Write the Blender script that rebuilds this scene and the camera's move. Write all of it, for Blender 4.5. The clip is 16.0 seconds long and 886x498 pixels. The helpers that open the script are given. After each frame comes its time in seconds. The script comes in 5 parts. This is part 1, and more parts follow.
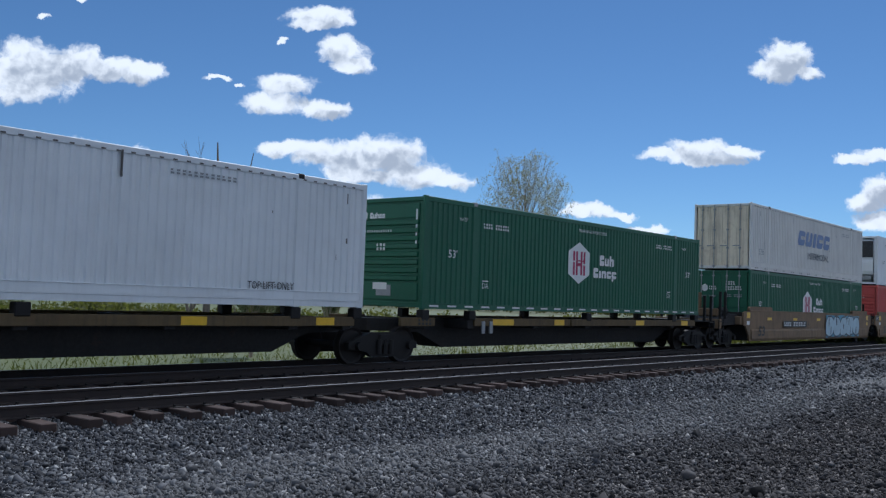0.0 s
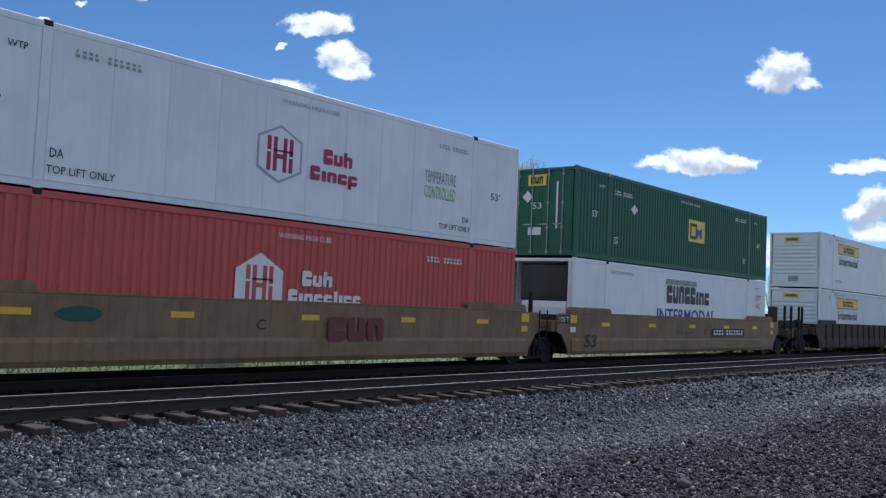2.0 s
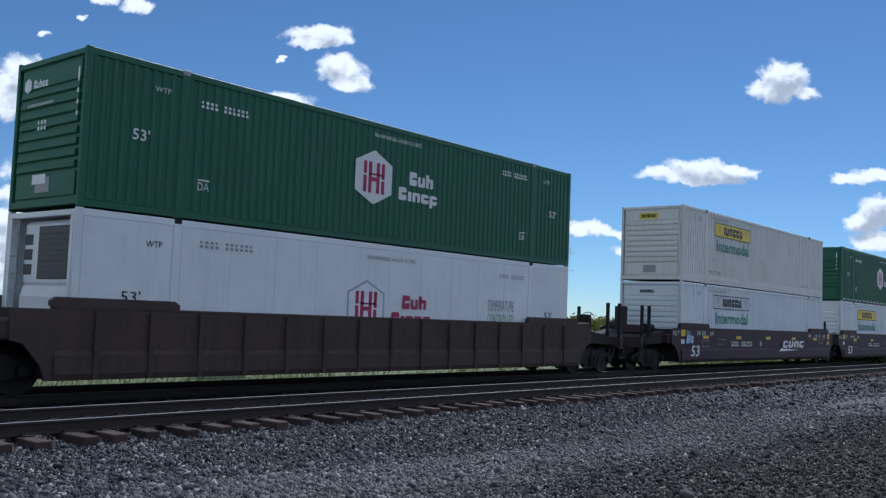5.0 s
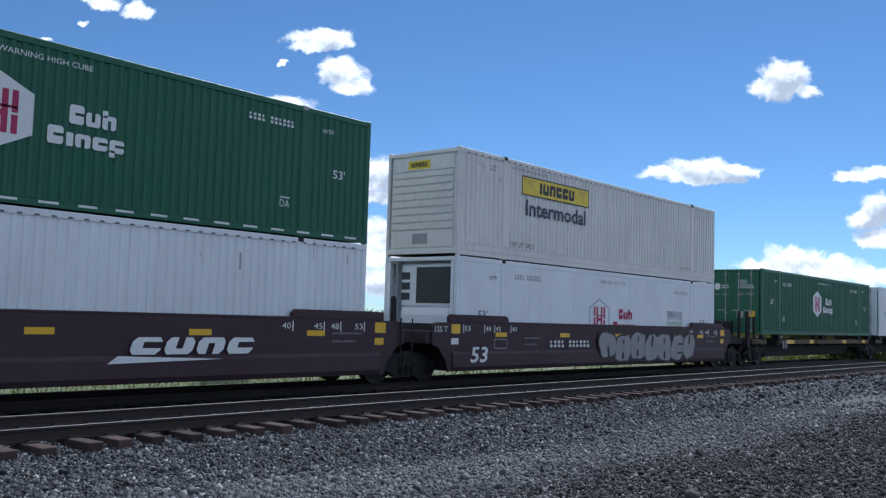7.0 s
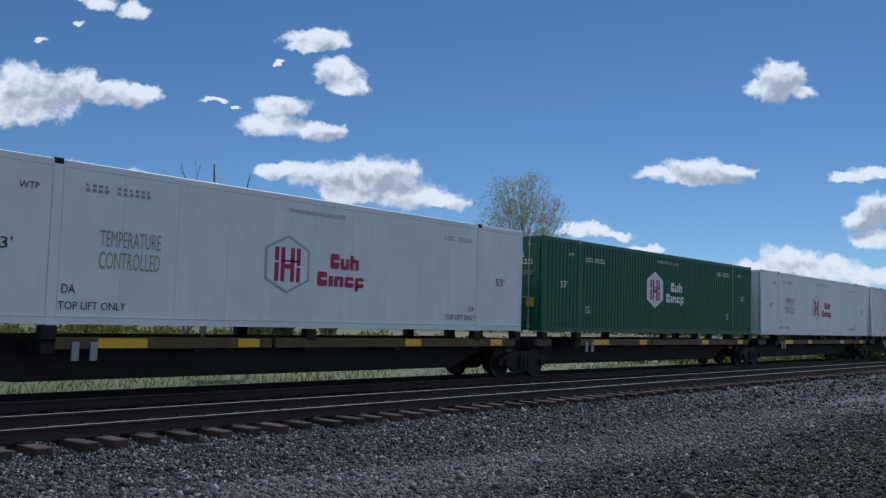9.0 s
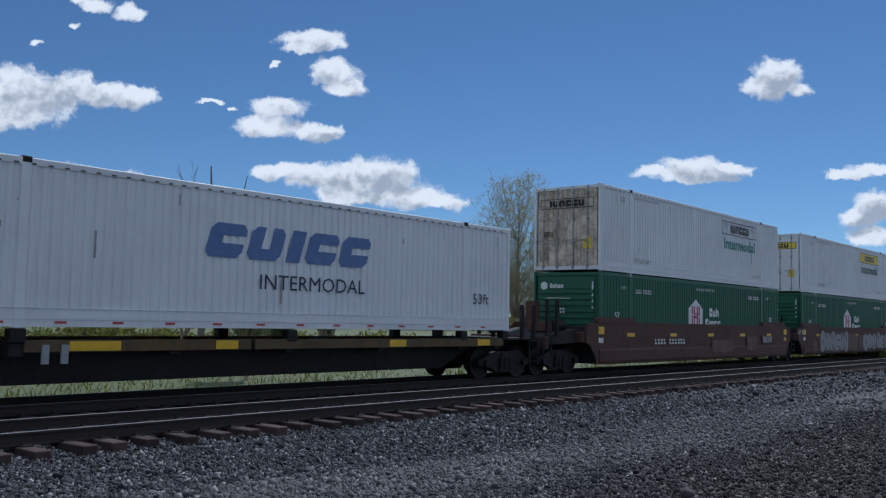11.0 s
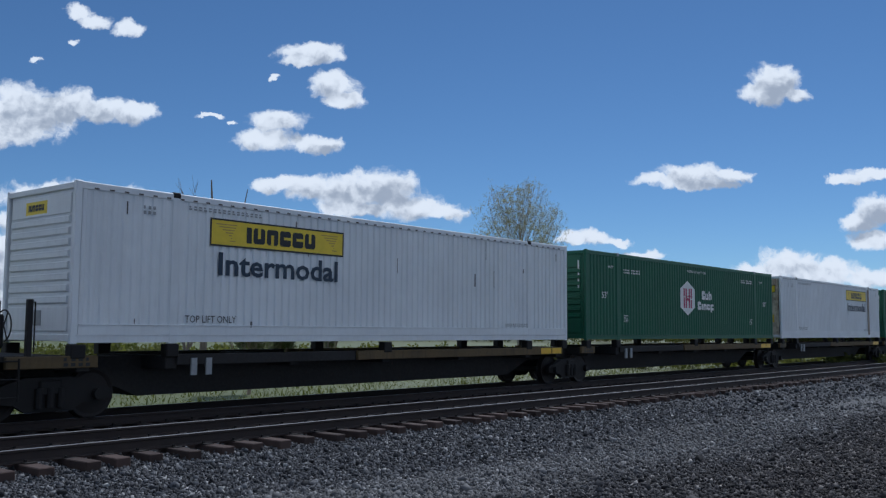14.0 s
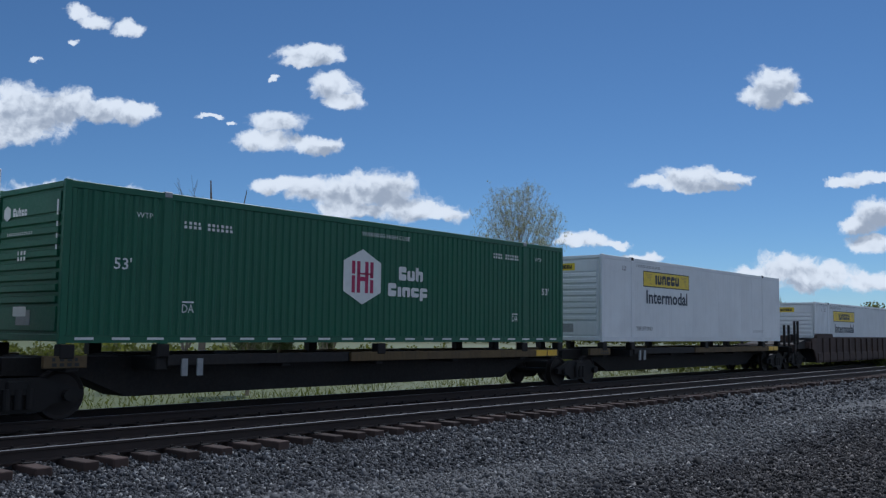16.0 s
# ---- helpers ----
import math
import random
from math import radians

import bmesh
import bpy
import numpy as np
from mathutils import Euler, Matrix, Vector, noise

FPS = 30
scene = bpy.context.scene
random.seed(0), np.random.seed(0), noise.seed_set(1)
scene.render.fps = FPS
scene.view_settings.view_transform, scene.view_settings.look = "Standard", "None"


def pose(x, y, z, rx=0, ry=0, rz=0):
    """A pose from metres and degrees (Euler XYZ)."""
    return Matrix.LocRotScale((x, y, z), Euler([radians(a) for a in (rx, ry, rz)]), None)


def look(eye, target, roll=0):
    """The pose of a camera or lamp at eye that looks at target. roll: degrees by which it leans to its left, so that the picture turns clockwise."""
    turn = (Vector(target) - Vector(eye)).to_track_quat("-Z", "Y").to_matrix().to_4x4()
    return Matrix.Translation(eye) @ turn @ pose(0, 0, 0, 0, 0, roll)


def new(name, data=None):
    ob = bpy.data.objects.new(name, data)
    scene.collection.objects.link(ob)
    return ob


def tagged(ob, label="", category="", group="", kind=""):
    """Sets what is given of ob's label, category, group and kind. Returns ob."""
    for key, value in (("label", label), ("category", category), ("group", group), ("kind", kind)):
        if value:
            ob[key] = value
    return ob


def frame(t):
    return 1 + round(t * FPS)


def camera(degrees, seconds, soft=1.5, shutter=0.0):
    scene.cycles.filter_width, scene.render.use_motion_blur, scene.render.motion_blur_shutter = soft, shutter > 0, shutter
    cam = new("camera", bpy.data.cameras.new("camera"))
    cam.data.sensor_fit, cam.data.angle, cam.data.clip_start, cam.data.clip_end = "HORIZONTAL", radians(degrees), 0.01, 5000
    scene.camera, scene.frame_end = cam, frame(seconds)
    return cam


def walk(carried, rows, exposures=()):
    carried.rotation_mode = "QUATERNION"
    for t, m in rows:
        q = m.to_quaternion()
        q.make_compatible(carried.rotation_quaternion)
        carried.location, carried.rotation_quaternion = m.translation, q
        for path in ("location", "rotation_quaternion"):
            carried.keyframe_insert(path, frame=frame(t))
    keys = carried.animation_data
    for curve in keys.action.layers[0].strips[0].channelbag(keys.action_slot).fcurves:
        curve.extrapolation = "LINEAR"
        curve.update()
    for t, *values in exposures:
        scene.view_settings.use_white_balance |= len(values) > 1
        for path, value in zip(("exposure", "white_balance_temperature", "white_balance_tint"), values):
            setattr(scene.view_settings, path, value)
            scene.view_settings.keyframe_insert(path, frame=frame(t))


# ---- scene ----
# A long container train passes on the far track of a double line, seen from the gravel beside it.
# x runs along the line, y across it away from the camera, z is up from the top of the rails.
EYE = Vector((0.0, 0.0, 1.638))
# seconds, heading east of north, pitch up, lean to the left
CAM_ROWS = [
    (0.0, 50.063, 3.030, 2.044), (0.5, 50.096, 3.154, 1.992), (1.0, 50.168, 3.235, 2.102),
    (1.5, 50.219, 3.327, 2.369), (2.0, 50.238, 3.449, 2.490), (2.5, 50.275, 3.730, 2.504),
    (3.0, 50.296, 3.993, 2.366), (3.5, 50.329, 4.078, 2.186), (6.0, 50.021, 4.232, 2.223),
    (6.5, 49.955, 4.239, 1.823), (7.0, 49.985, 4.274, 1.654), (7.5, 50.026, 4.278, 1.862),
    (8.0, 50.091, 4.295, 1.825), (8.5, 50.158, 4.327, 1.703), (9.0, 50.223, 4.295, 1.658),
    (11.5, 50.374, 4.421, 1.134), (12.0, 50.373, 4.611, 1.006), (12.5, 50.375, 4.783, 0.737),
    (13.0, 50.358, 4.896, 0.514), (13.5, 50.317, 4.935, 0.457), (14.0, 50.283, 4.949, 0.412),
    (14.5, 50.273, 4.967, 0.520), (15.0, 50.288, 4.986, 0.584), (15.5, 50.339, 5.019, 0.540),
    (16.0, 50.341, 5.045, 0.652),
]

# the filming camera opens up when the tall stacks fill its picture
EXPOSURES = [(0.0, -0.24), (0.5, -0.22), (1.0, -0.18), (2.0, 0.0), (3.0, 0.02), (3.5, -0.16), (6.0, -0.12), (7.0, 0.12), (7.5, 0.03), (8.0, -0.2), (8.5, -0.38), (9.0, -0.46), (11.3, -0.45), (12.0, -0.22), (13.0, -0.24), (13.6, -0.42), (16.0, -0.5)]


def aim(heading, pitch, roll):
    a, b = radians(heading), radians(pitch)
    way = Vector((math.sin(a) * math.cos(b), math.cos(a) * math.cos(b), math.sin(b)))
    return look(EYE, EYE + way, roll)


cam = camera(51.0, 16.0, soft=1.3)
walk(cam, [(t, aim(h, p, r)) for t, h, p, r in CAM_ROWS], exposures=[(t, e, 5550, 10) for t, e in EXPOSURES])

# ---- sky and sun ----
SUN_EL, SUN_AZ = 52.0, 74.0          # degrees; azimuth from +y towards +x
world = bpy.data.worlds.new("sky")
scene.world = world
world.use_nodes = True
wn = world.node_tree
wn.nodes.clear()
sky = wn.nodes.new("ShaderNodeTexSky")
sky.sky_type, sky.sun_disc = "NISHITA", False
sky.sun_elevation, sky.sun_rotation = radians(SUN_EL), radians(SUN_AZ)
sky.altitude, sky.air_density, sky.dust_density, sky.ozone_density = 1200.0, 0.85, 0.1, 4.0


def wnode(kind, op=None, *ins):
    """A world node with its inputs set or linked; returns its first output."""
    n = wn.nodes.new(kind)
    if op:
        n.operation = op
    for k, v in enumerate(ins):
        if v is None:
            continue
        if isinstance(v, bpy.types.NodeSocket):
            wn.links.new(v, n.inputs[k])
        else:
            n.inputs[k].default_value = v
    return n.outputs["Value"] if op in ("DOT_PRODUCT", "LENGTH") else n.outputs[0]


def wmath(op, *ins):
    return wnode("ShaderNodeMath", op, *ins)


def wvec(op, *ins):
    return wnode("ShaderNodeVectorMath", op, *ins)


def wnoise(vec, scale, detail, rough=0.55):
    n = wn.nodes.new("ShaderNodeTexNoise")
    n.inputs["Scale"].default_value, n.inputs["Detail"].default_value, n.inputs["Roughness"].default_value = scale, detail, rough
    wn.links.new(vec, n.inputs["Vector"])
    return n


def wramp(fac, lo, hi):
    n = wn.nodes.new("ShaderNodeMapRange")
    n.interpolation_type = "SMOOTHSTEP"
    n.inputs["From Min"].default_value, n.inputs["From Max"].default_value = lo, hi
    wn.links.new(fac, n.inputs["Value"])
    return n.outputs[0]


# fair-weather clouds: right, up and half sizes on the plane that touches the sky's sphere at heading 50
LEFT_CLOUDS = [(-0.453, 0.232, 0.067, 0.032), (-0.405, 0.243, 0.037, 0.021), (-0.464, 0.207, 0.043, 0.013), (-0.370, 0.237, 0.027, 0.013), (-0.336, 0.233, 0.032, 0.012), (-0.398, 0.346, 0.016, 0.009), (-0.380, 0.336, 0.018, 0.009), (-0.345, 0.326, 0.019, 0.010), (-0.402, 0.313, 0.007, 0.004), (-0.138, 0.300, 0.040, 0.013), (-0.150, 0.290, 0.024, 0.007), (-0.115, 0.266, 0.028, 0.015), (-0.106, 0.249, 0.023, 0.011), (-0.176, 0.224, 0.033, 0.012), (-0.193, 0.205, 0.032, 0.012), (-0.138, 0.201, 0.037, 0.010), (-0.251, 0.229, 0.015, 0.0035), (-0.226, 0.224, 0.007, 0.0025), (-0.183, 0.271, 0.006, 0.004), (-0.444, 0.289, 0.009, 0.003)]
MID_CLOUDS = [(-0.173, 0.157, 0.029, 0.010), (-0.145, 0.151, 0.024, 0.015), (-0.105, 0.149, 0.040, 0.018), (-0.062, 0.154, 0.043, 0.022), (-0.028, 0.133, 0.037, 0.016), (0.006, 0.128, 0.030, 0.010), (-0.086, 0.131, 0.049, 0.009), (0.370, 0.273, 0.027, 0.022), (0.362, 0.260, 0.037, 0.011), (0.393, 0.258, 0.021, 0.009), (0.273, 0.170, 0.037, 0.011), (0.251, 0.162, 0.044, 0.007), (0.313, 0.168, 0.033, 0.008), (0.276, 0.159, 0.052, 0.007), (0.448, 0.166, 0.027, 0.006), (0.473, 0.173, 0.027, 0.007), (0.454, 0.120, 0.024, 0.013), (0.476, 0.133, 0.027, 0.015), (0.466, 0.098, 0.027, 0.012), (0.160, 0.100, 0.030, 0.008), (0.142, 0.095, 0.017, 0.005), (0.190, 0.098, 0.018, 0.005)]
LOW_CLOUDS = [(0.218, 0.082, 0.029, 0.007), (0.380, 0.073, 0.043, 0.016), (0.350, 0.067, 0.037, 0.010), (0.411, 0.063, 0.055, 0.016), (0.466, 0.059, 0.037, 0.012), (-0.409, 0.138, 0.070, 0.019), (-0.359, 0.125, 0.046, 0.016), (-0.444, 0.115, 0.055, 0.012), (-0.442, 0.085, 0.055, 0.015), (-0.375, 0.084, 0.058, 0.015), (-0.415, 0.049, 0.079, 0.012), (-0.345, 0.129, 0.049, 0.022), (-0.308, 0.114, 0.043, 0.013), (-0.355, 0.077, 0.043, 0.018), (-0.306, 0.072, 0.043, 0.016), (-0.329, 0.041, 0.073, 0.015), (-0.113, 0.095, 0.037, 0.013), (-0.082, 0.086, 0.024, 0.012), (-0.094, 0.062, 0.055, 0.013), (-0.070, 0.086, 0.037, 0.021), (-0.062, 0.037, 0.049, 0.016), (-0.400, 0.105, 0.075, 0.028), (-0.425, 0.055, 0.120, 0.026), (-0.320, 0.040, 0.110, 0.022), (-0.345, 0.095, 0.050, 0.022), (-0.455, 0.030, 0.120, 0.024)]

way = wn.nodes.new("ShaderNodeTexCoord").outputs["Generated"]
ha = radians(50)
ahead = wvec("DOT_PRODUCT", way, (math.sin(ha), math.cos(ha), 0.0))
safe = wmath("MAXIMUM", ahead, 0.15)
comb = wn.nodes.new("ShaderNodeCombineXYZ")
wn.links.new(wmath("DIVIDE", wvec("DOT_PRODUCT", way, (math.cos(ha), -math.sin(ha), 0.0)), safe), comb.inputs[0])
wn.links.new(wmath("DIVIDE", wvec("DOT_PRODUCT", way, (0.0, 0.0, 1.0)), safe), comb.inputs[1])
flat_way = comb.outputs[0]
# ragged outlines: the plane is bent by noise before the clouds are laid on it
bend = wvec("MULTIPLY", wvec("SUBTRACT", wnoise(flat_way, 22.0, 4.0).outputs["Color"], (0.5, 0.5, 0.5)), (0.034, 0.024, 0.0))
bend2 = wvec("MULTIPLY", wvec("SUBTRACT", wnoise(flat_way, 85.0, 4.0, 0.65).outputs["Color"], (0.5, 0.5, 0.5)), (0.015, 0.011, 0.0))
bent = wvec("ADD", wvec("ADD", flat_way, bend), bend2)


def cloud_field(at):
    total = None
    for u, v, w, h in LEFT_CLOUDS + MID_CLOUDS + LOW_CLOUDS:
        off = wvec("MULTIPLY", wvec("SUBTRACT", at, (u, v, 0.0)), (1 / w, 1 / h, 0.0))
        one = wmath("SUBTRACT", 1.0, wvec("DOT_PRODUCT", off, off))
        total = one if total is None else wmath("SMOOTH_MAX", total, one, 0.25)
    return wmath("MAXIMUM", total, -3.0)


wisp = wnoise(bent, 48.0, 7.0, 0.66).outputs[0]
fray = wmath("MULTIPLY", wmath("SUBTRACT", wisp, 0.5), 2.3)
density = wmath("ADD", cloud_field(bent), fray)
in_view = wramp(density, -0.30, 0.62)
# out of view, added broken white cloud that brightens the train's near sides
round_way = wvec("MULTIPLY", way, (1.0, 1.0, 2.2))
others = wramp(wnoise(round_way, 3.2, 6.0, 0.6).outputs[0], 0.47, 0.58)
aside = wramp(ahead, 0.80, 0.70)
cover = wmath("MAXIMUM", wmath("MULTIPLY", in_view, wmath("SUBTRACT", 1.0, aside)), wmath("MULTIPLY", others, aside))
# painted shade: undersides, with more cloud above them, greyer than the billowing tops
above = wmath("ADD", cloud_field(wvec("ADD", bent, (-0.003, 0.011, 0.0))), wmath("MULTIPLY", fray, 0.35))
puff = wvec("ADD", flat_way, wvec("MULTIPLY", bend, (0.8, 0.8, 0.0)))
relief = wmath("SUBTRACT", wnoise(wvec("ADD", puff, (-0.002, 0.008, 0.0)), 38.0, 5.0).outputs[0], wnoise(puff, 38.0, 5.0).outputs[0])
broad = wmath("SUBTRACT", wnoise(wvec("ADD", puff, (-0.004, 0.018, 0.0)), 15.0, 4.0).outputs[0], wnoise(puff, 15.0, 4.0).outputs[0])
grey = wramp(wmath("ADD", wmath("MULTIPLY", above, 0.50), wmath("ADD", wmath("MULTIPLY", relief, 1.5), wmath("MULTIPLY", broad, 2.6))), -0.08, 0.85)
grey = wmath("MULTIPLY", grey, wmath("SUBTRACT", 1.0, aside))
tone = wn.nodes.new("ShaderNodeMix")
tone.data_type = "RGBA"
tone.inputs[6].default_value, tone.inputs[7].default_value = (1.10, 1.10, 1.08, 1), (0.50, 0.54, 0.60, 1)
wn.links.new(grey, tone.inputs[0])
blue = wvec("MULTIPLY", sky.outputs[0], (0.087 * 0.87, 0.087, 0.087 * 1.03))
both = wn.nodes.new("ShaderNodeMix")
both.data_type = "RGBA"
wn.links.new(cover, both.inputs[0])
wn.links.new(blue, both.inputs[6])
wn.links.new(tone.outputs[2], both.inputs[7])
bg = wn.nodes.new("ShaderNodeBackground")
wo = wn.nodes.new("ShaderNodeOutputWorld")
wn.links.new(both.outputs[2], bg.inputs["Color"])
wn.links.new(bg.outputs[0], wo.inputs["Surface"])
sun_data = bpy.data.lights.new("sun", "SUN")
sun_data.energy, sun_data.angle, sun_data.color = 3.6, radians(0.53), (1.0, 0.95, 0.88)
sun = new("sun", sun_data)
sa, se = radians(SUN_AZ), radians(SUN_EL)
sun_from = Vector((math.sin(sa) * math.cos(se), math.cos(sa) * math.cos(se), math.sin(se)))
sun.matrix_basis = look(sun_from * 100, (0, 0, 0))


# ---- materials ----
def node_mat(name):
    m = bpy.data.materials.new(name)
    m.use_nodes = True
    nt = m.node_tree
    return m, nt, nt.nodes["Principled BSDF"]


def noise_node(nt, vec, scale, detail=4.0, rough=0.6):
    n = nt.nodes.new("ShaderNodeTexNoise")
    n.inputs["Scale"].default_value, n.inputs["Detail"].default_value = scale, detail
    n.inputs["Roughness"].default_value = rough
    nt.links.new(vec, n.inputs["Vector"])
    return n.outputs["Fac"]


def ramp_node(nt, fac, stops):
    r = nt.nodes.new("ShaderNodeValToRGB")
    while len(r.color_ramp.elements) < len(stops):
        r.color_ramp.elements.new(0.5)
    for e, (p, c) in zip(r.color_ramp.elements, stops):
        e.position, e.color = p, (*c, 1.0) if len(c) == 3 else c
    nt.links.new(fac, r.inputs["Fac"])
    return r.outputs["Color"]


def mix_node(nt, fac, a, b, how="MIX"):
    n = nt.nodes.new("ShaderNodeMix")
    n.data_type, n.blend_type = "RGBA", how
    for key, v in ((0, fac), (6, a), (7, b)):
        if isinstance(v, (int, float)):
            n.inputs[key].default_value = v
        elif isinstance(v, tuple):
            n.inputs[key].default_value = (*v, 1.0)
        else:
            nt.links.new(v, n.inputs[key])
    return n.outputs[2]


def local_vec(nt, spread=37.0, scale=(1, 1, 1)):
    """Object coordinates, shifted by chance for each object, and stretched."""
    tc, oi = nt.nodes.new("ShaderNodeTexCoord"), nt.nodes.new("ShaderNodeObjectInfo")
    ma = nt.nodes.new("ShaderNodeVectorMath")
    ma.operation = "MULTIPLY_ADD"
    ma.inputs[1].default_value = (spread, spread * 0.7, 0.0)
    nt.links.new(oi.outputs["Random"], ma.inputs[0])
    nt.links.new(tc.outputs["Object"], ma.inputs[2])
    mp = nt.nodes.new("ShaderNodeMapping")
    mp.inputs["Scale"].default_value = scale
    nt.links.new(ma.outputs[0], mp.inputs["Vector"])
    return mp.outputs["Vector"]


def bump_node(nt, bsdf, height, strength, distance):
    b = nt.nodes.new("ShaderNodeBump")
    b.inputs["Strength"].default_value, b.inputs["Distance"].default_value = strength, distance
    nt.links.new(height, b.inputs["Height"])
    nt.links.new(b.outputs["Normal"], bsdf.inputs["Normal"])


def paint(name, col, dirt=(0.10, 0.075, 0.055), amount=0.25, rough=0.45, metal=0.0, bump=0.15, streak=0.5, rust=0.0, vary=0.0, blotch=0.7):
    """Weathered paint: broad fading, runs of dirt down the sheet, specks of rust."""
    m, nt, b = node_mat(name)
    v = local_vec(nt)
    vs = local_vec(nt, scale=(5.0, 5.0, 0.22))
    broad, fine = noise_node(nt, v, 0.5, 3.0), noise_node(nt, v, 14.0, 5.0, 0.7)
    runs = noise_node(nt, vs, 1.6, 4.0, 0.65)
    c = mix_node(nt, ramp_node(nt, broad, [(0.3, (0, 0, 0)), (0.75, (1, 1, 1))]), col, tuple(min(1, k * 0.86 + 0.012) for k in col))
    c = mix_node(nt, ramp_node(nt, runs, [(0.48, (0, 0, 0)), (0.85, (streak * amount * 2,) * 3)]), c, dirt)
    c = mix_node(nt, ramp_node(nt, fine, [(0.62, (0, 0, 0)), (0.8, (amount,) * 3)]), c, dirt)
    mid = noise_node(nt, v, 1.1, 5.0, 0.7)
    c = mix_node(nt, ramp_node(nt, mid, [(0.46, (0, 0, 0)), (0.72, (min(0.8, amount * blotch),) * 3)]), c, tuple(k * 0.45 + 0.01 for k in col))
    if rust:
        c = mix_node(nt, ramp_node(nt, noise_node(nt, v, 3.0, 6.0, 0.75), [(0.66 - rust * 0.25, (0, 0, 0)), (0.74, (rust,) * 3)]), c, (0.13, 0.05, 0.025))
    if vary:
        oi = nt.nodes.new("ShaderNodeObjectInfo")
        c = mix_node(nt, oi.outputs["Random"], c, mix_node(nt, 1.0, c, (1 - vary,) * 3, "MULTIPLY"))
    nt.links.new(c, b.inputs["Base Color"])
    nt.links.new(ramp_node(nt, fine, [(0.3, (rough,) * 3), (0.8, (min(1, rough + 0.25),) * 3)]), b.inputs["Roughness"])
    b.inputs["Metallic"].default_value = metal
    bump_node(nt, b, broad, bump, 0.03)
    return m


def plain(name, col, rough=0.5, metal=0.0, scale=6.0, vary=0.2):
    m, nt, b = node_mat(name)
    n = noise_node(nt, local_vec(nt), scale, 5.0, 0.65)
    c = mix_node(nt, n, tuple(k * (1 - vary) for k in col), tuple(min(1, k * (1 + vary)) for k in col))
    nt.links.new(c, b.inputs["Base Color"])
    b.inputs["Roughness"].default_value, b.inputs["Metallic"].default_value = rough, metal
    bump_node(nt, b, n, 0.15, 0.01)
    return m


WHITE = paint("white_paint", (0.78, 0.805, 0.83), amount=0.16, streak=0.35)
WHITE_OLD = paint("aged_white_paint", (0.77, 0.75, 0.71), (0.16, 0.10, 0.06), amount=0.26, streak=0.5)
CREAM = paint("rust_run_white_paint", (0.86, 0.75, 0.58), (0.22, 0.12, 0.05), amount=0.55, streak=0.8, rust=0.4)
RUSTY_DOOR = paint("rusted_white_door_paint", (0.80, 0.70, 0.55), (0.20, 0.10, 0.05), amount=0.7, streak=1.0, rust=0.95, blotch=1.0)
GREEN = paint("green_paint", (0.007, 0.108, 0.054), (0.02, 0.05, 0.035), amount=0.2, streak=0.4)
RED = paint("red_paint", (0.55, 0.085, 0.075), (0.16, 0.06, 0.05), amount=0.3, streak=0.5)
TAN = paint("tan_paint", (0.23, 0.145, 0.075), (0.05, 0.035, 0.025), amount=0.45, streak=0.8, rough=0.6, rust=0.2, blotch=1.6)
BROWN = paint("brown_paint", (0.096, 0.043, 0.031), (0.03, 0.022, 0.02), amount=0.5, streak=0.7, rough=0.7, rust=0.35, blotch=1.6)
OLD_BROWN = paint("old_brown_paint", (0.066, 0.041, 0.034), (0.025, 0.02, 0.018), amount=0.5, streak=0.8, rough=0.75, rust=0.3, blotch=1.6)
MAROON = paint("maroon_paint", (0.032, 0.0095, 0.018), (0.030, 0.019, 0.024), amount=0.3, streak=0.5, rough=0.55)
SPINE = paint("dark_steel_paint", (0.014, 0.012, 0.012), (0.03, 0.022, 0.017), amount=0.4, rough=0.75, rust=0.25)
SILL = paint("faded_yellow_brown_paint", (0.115, 0.075, 0.028), (0.022, 0.017, 0.014), amount=0.7, streak=0.5, rough=0.7, rust=0.3, blotch=1.6)
RUST_PLATE = paint("rusty_brown_plate", (0.12, 0.045, 0.028), (0.03, 0.02, 0.018), amount=0.5, rough=0.8, rust=0.5)
RACK_RED = paint("red_rack_paint", (0.17, 0.017, 0.022), (0.06, 0.03, 0.025), amount=0.5, rough=0.6, rust=0.3)
IRON = plain("cast_iron", (0.012, 0.0105, 0.0105), 0.7, 0.3)
WHEEL = plain("worn_wheel_steel", (0.020, 0.016, 0.015), 0.6, 0.5)
YELLOW = plain("yellow_paint", (0.76, 0.56, 0.03), 0.5, 0.0, 4.0, 0.2)
ORANGE = plain("orange_yellow_reflector", (0.70, 0.42, 0.01), 0.4)
INK = plain("black_paint", (0.012, 0.013, 0.015), 0.5)
NAVY = plain("navy_paint", (0.012, 0.03, 0.06), 0.5)
LEAF_INK = plain("dark_green_lettering", (0.006, 0.075, 0.06), 0.5)
TEAL_INK = plain("teal_lettering", (0.02, 0.22, 0.17), 0.5)
BLUE_INK = plain("faded_blue_lettering", (0.10, 0.17, 0.36), 0.5, 0.0, 5.0, 0.4)
PRIME_BLUE = plain("blue_lettering", (0.03, 0.05, 0.28), 0.5)
MAGENTA = plain("magenta_paint", (0.36, 0.012, 0.08), 0.5)
LETTER = plain("white_lettering", (0.70, 0.71, 0.70), 0.5, 0.0, 8.0, 0.15)
FAINT = plain("faint_grey_lettering", (0.30, 0.31, 0.32), 0.6, 0.0, 9.0, 0.3)
SCUFF = plain("dark_scuff_marks", (0.10, 0.09, 0.085), 0.7, 0.0, 20.0, 0.5)
SIGN_RED = plain("reflector_red", (0.45, 0.04, 0.04), 0.4)
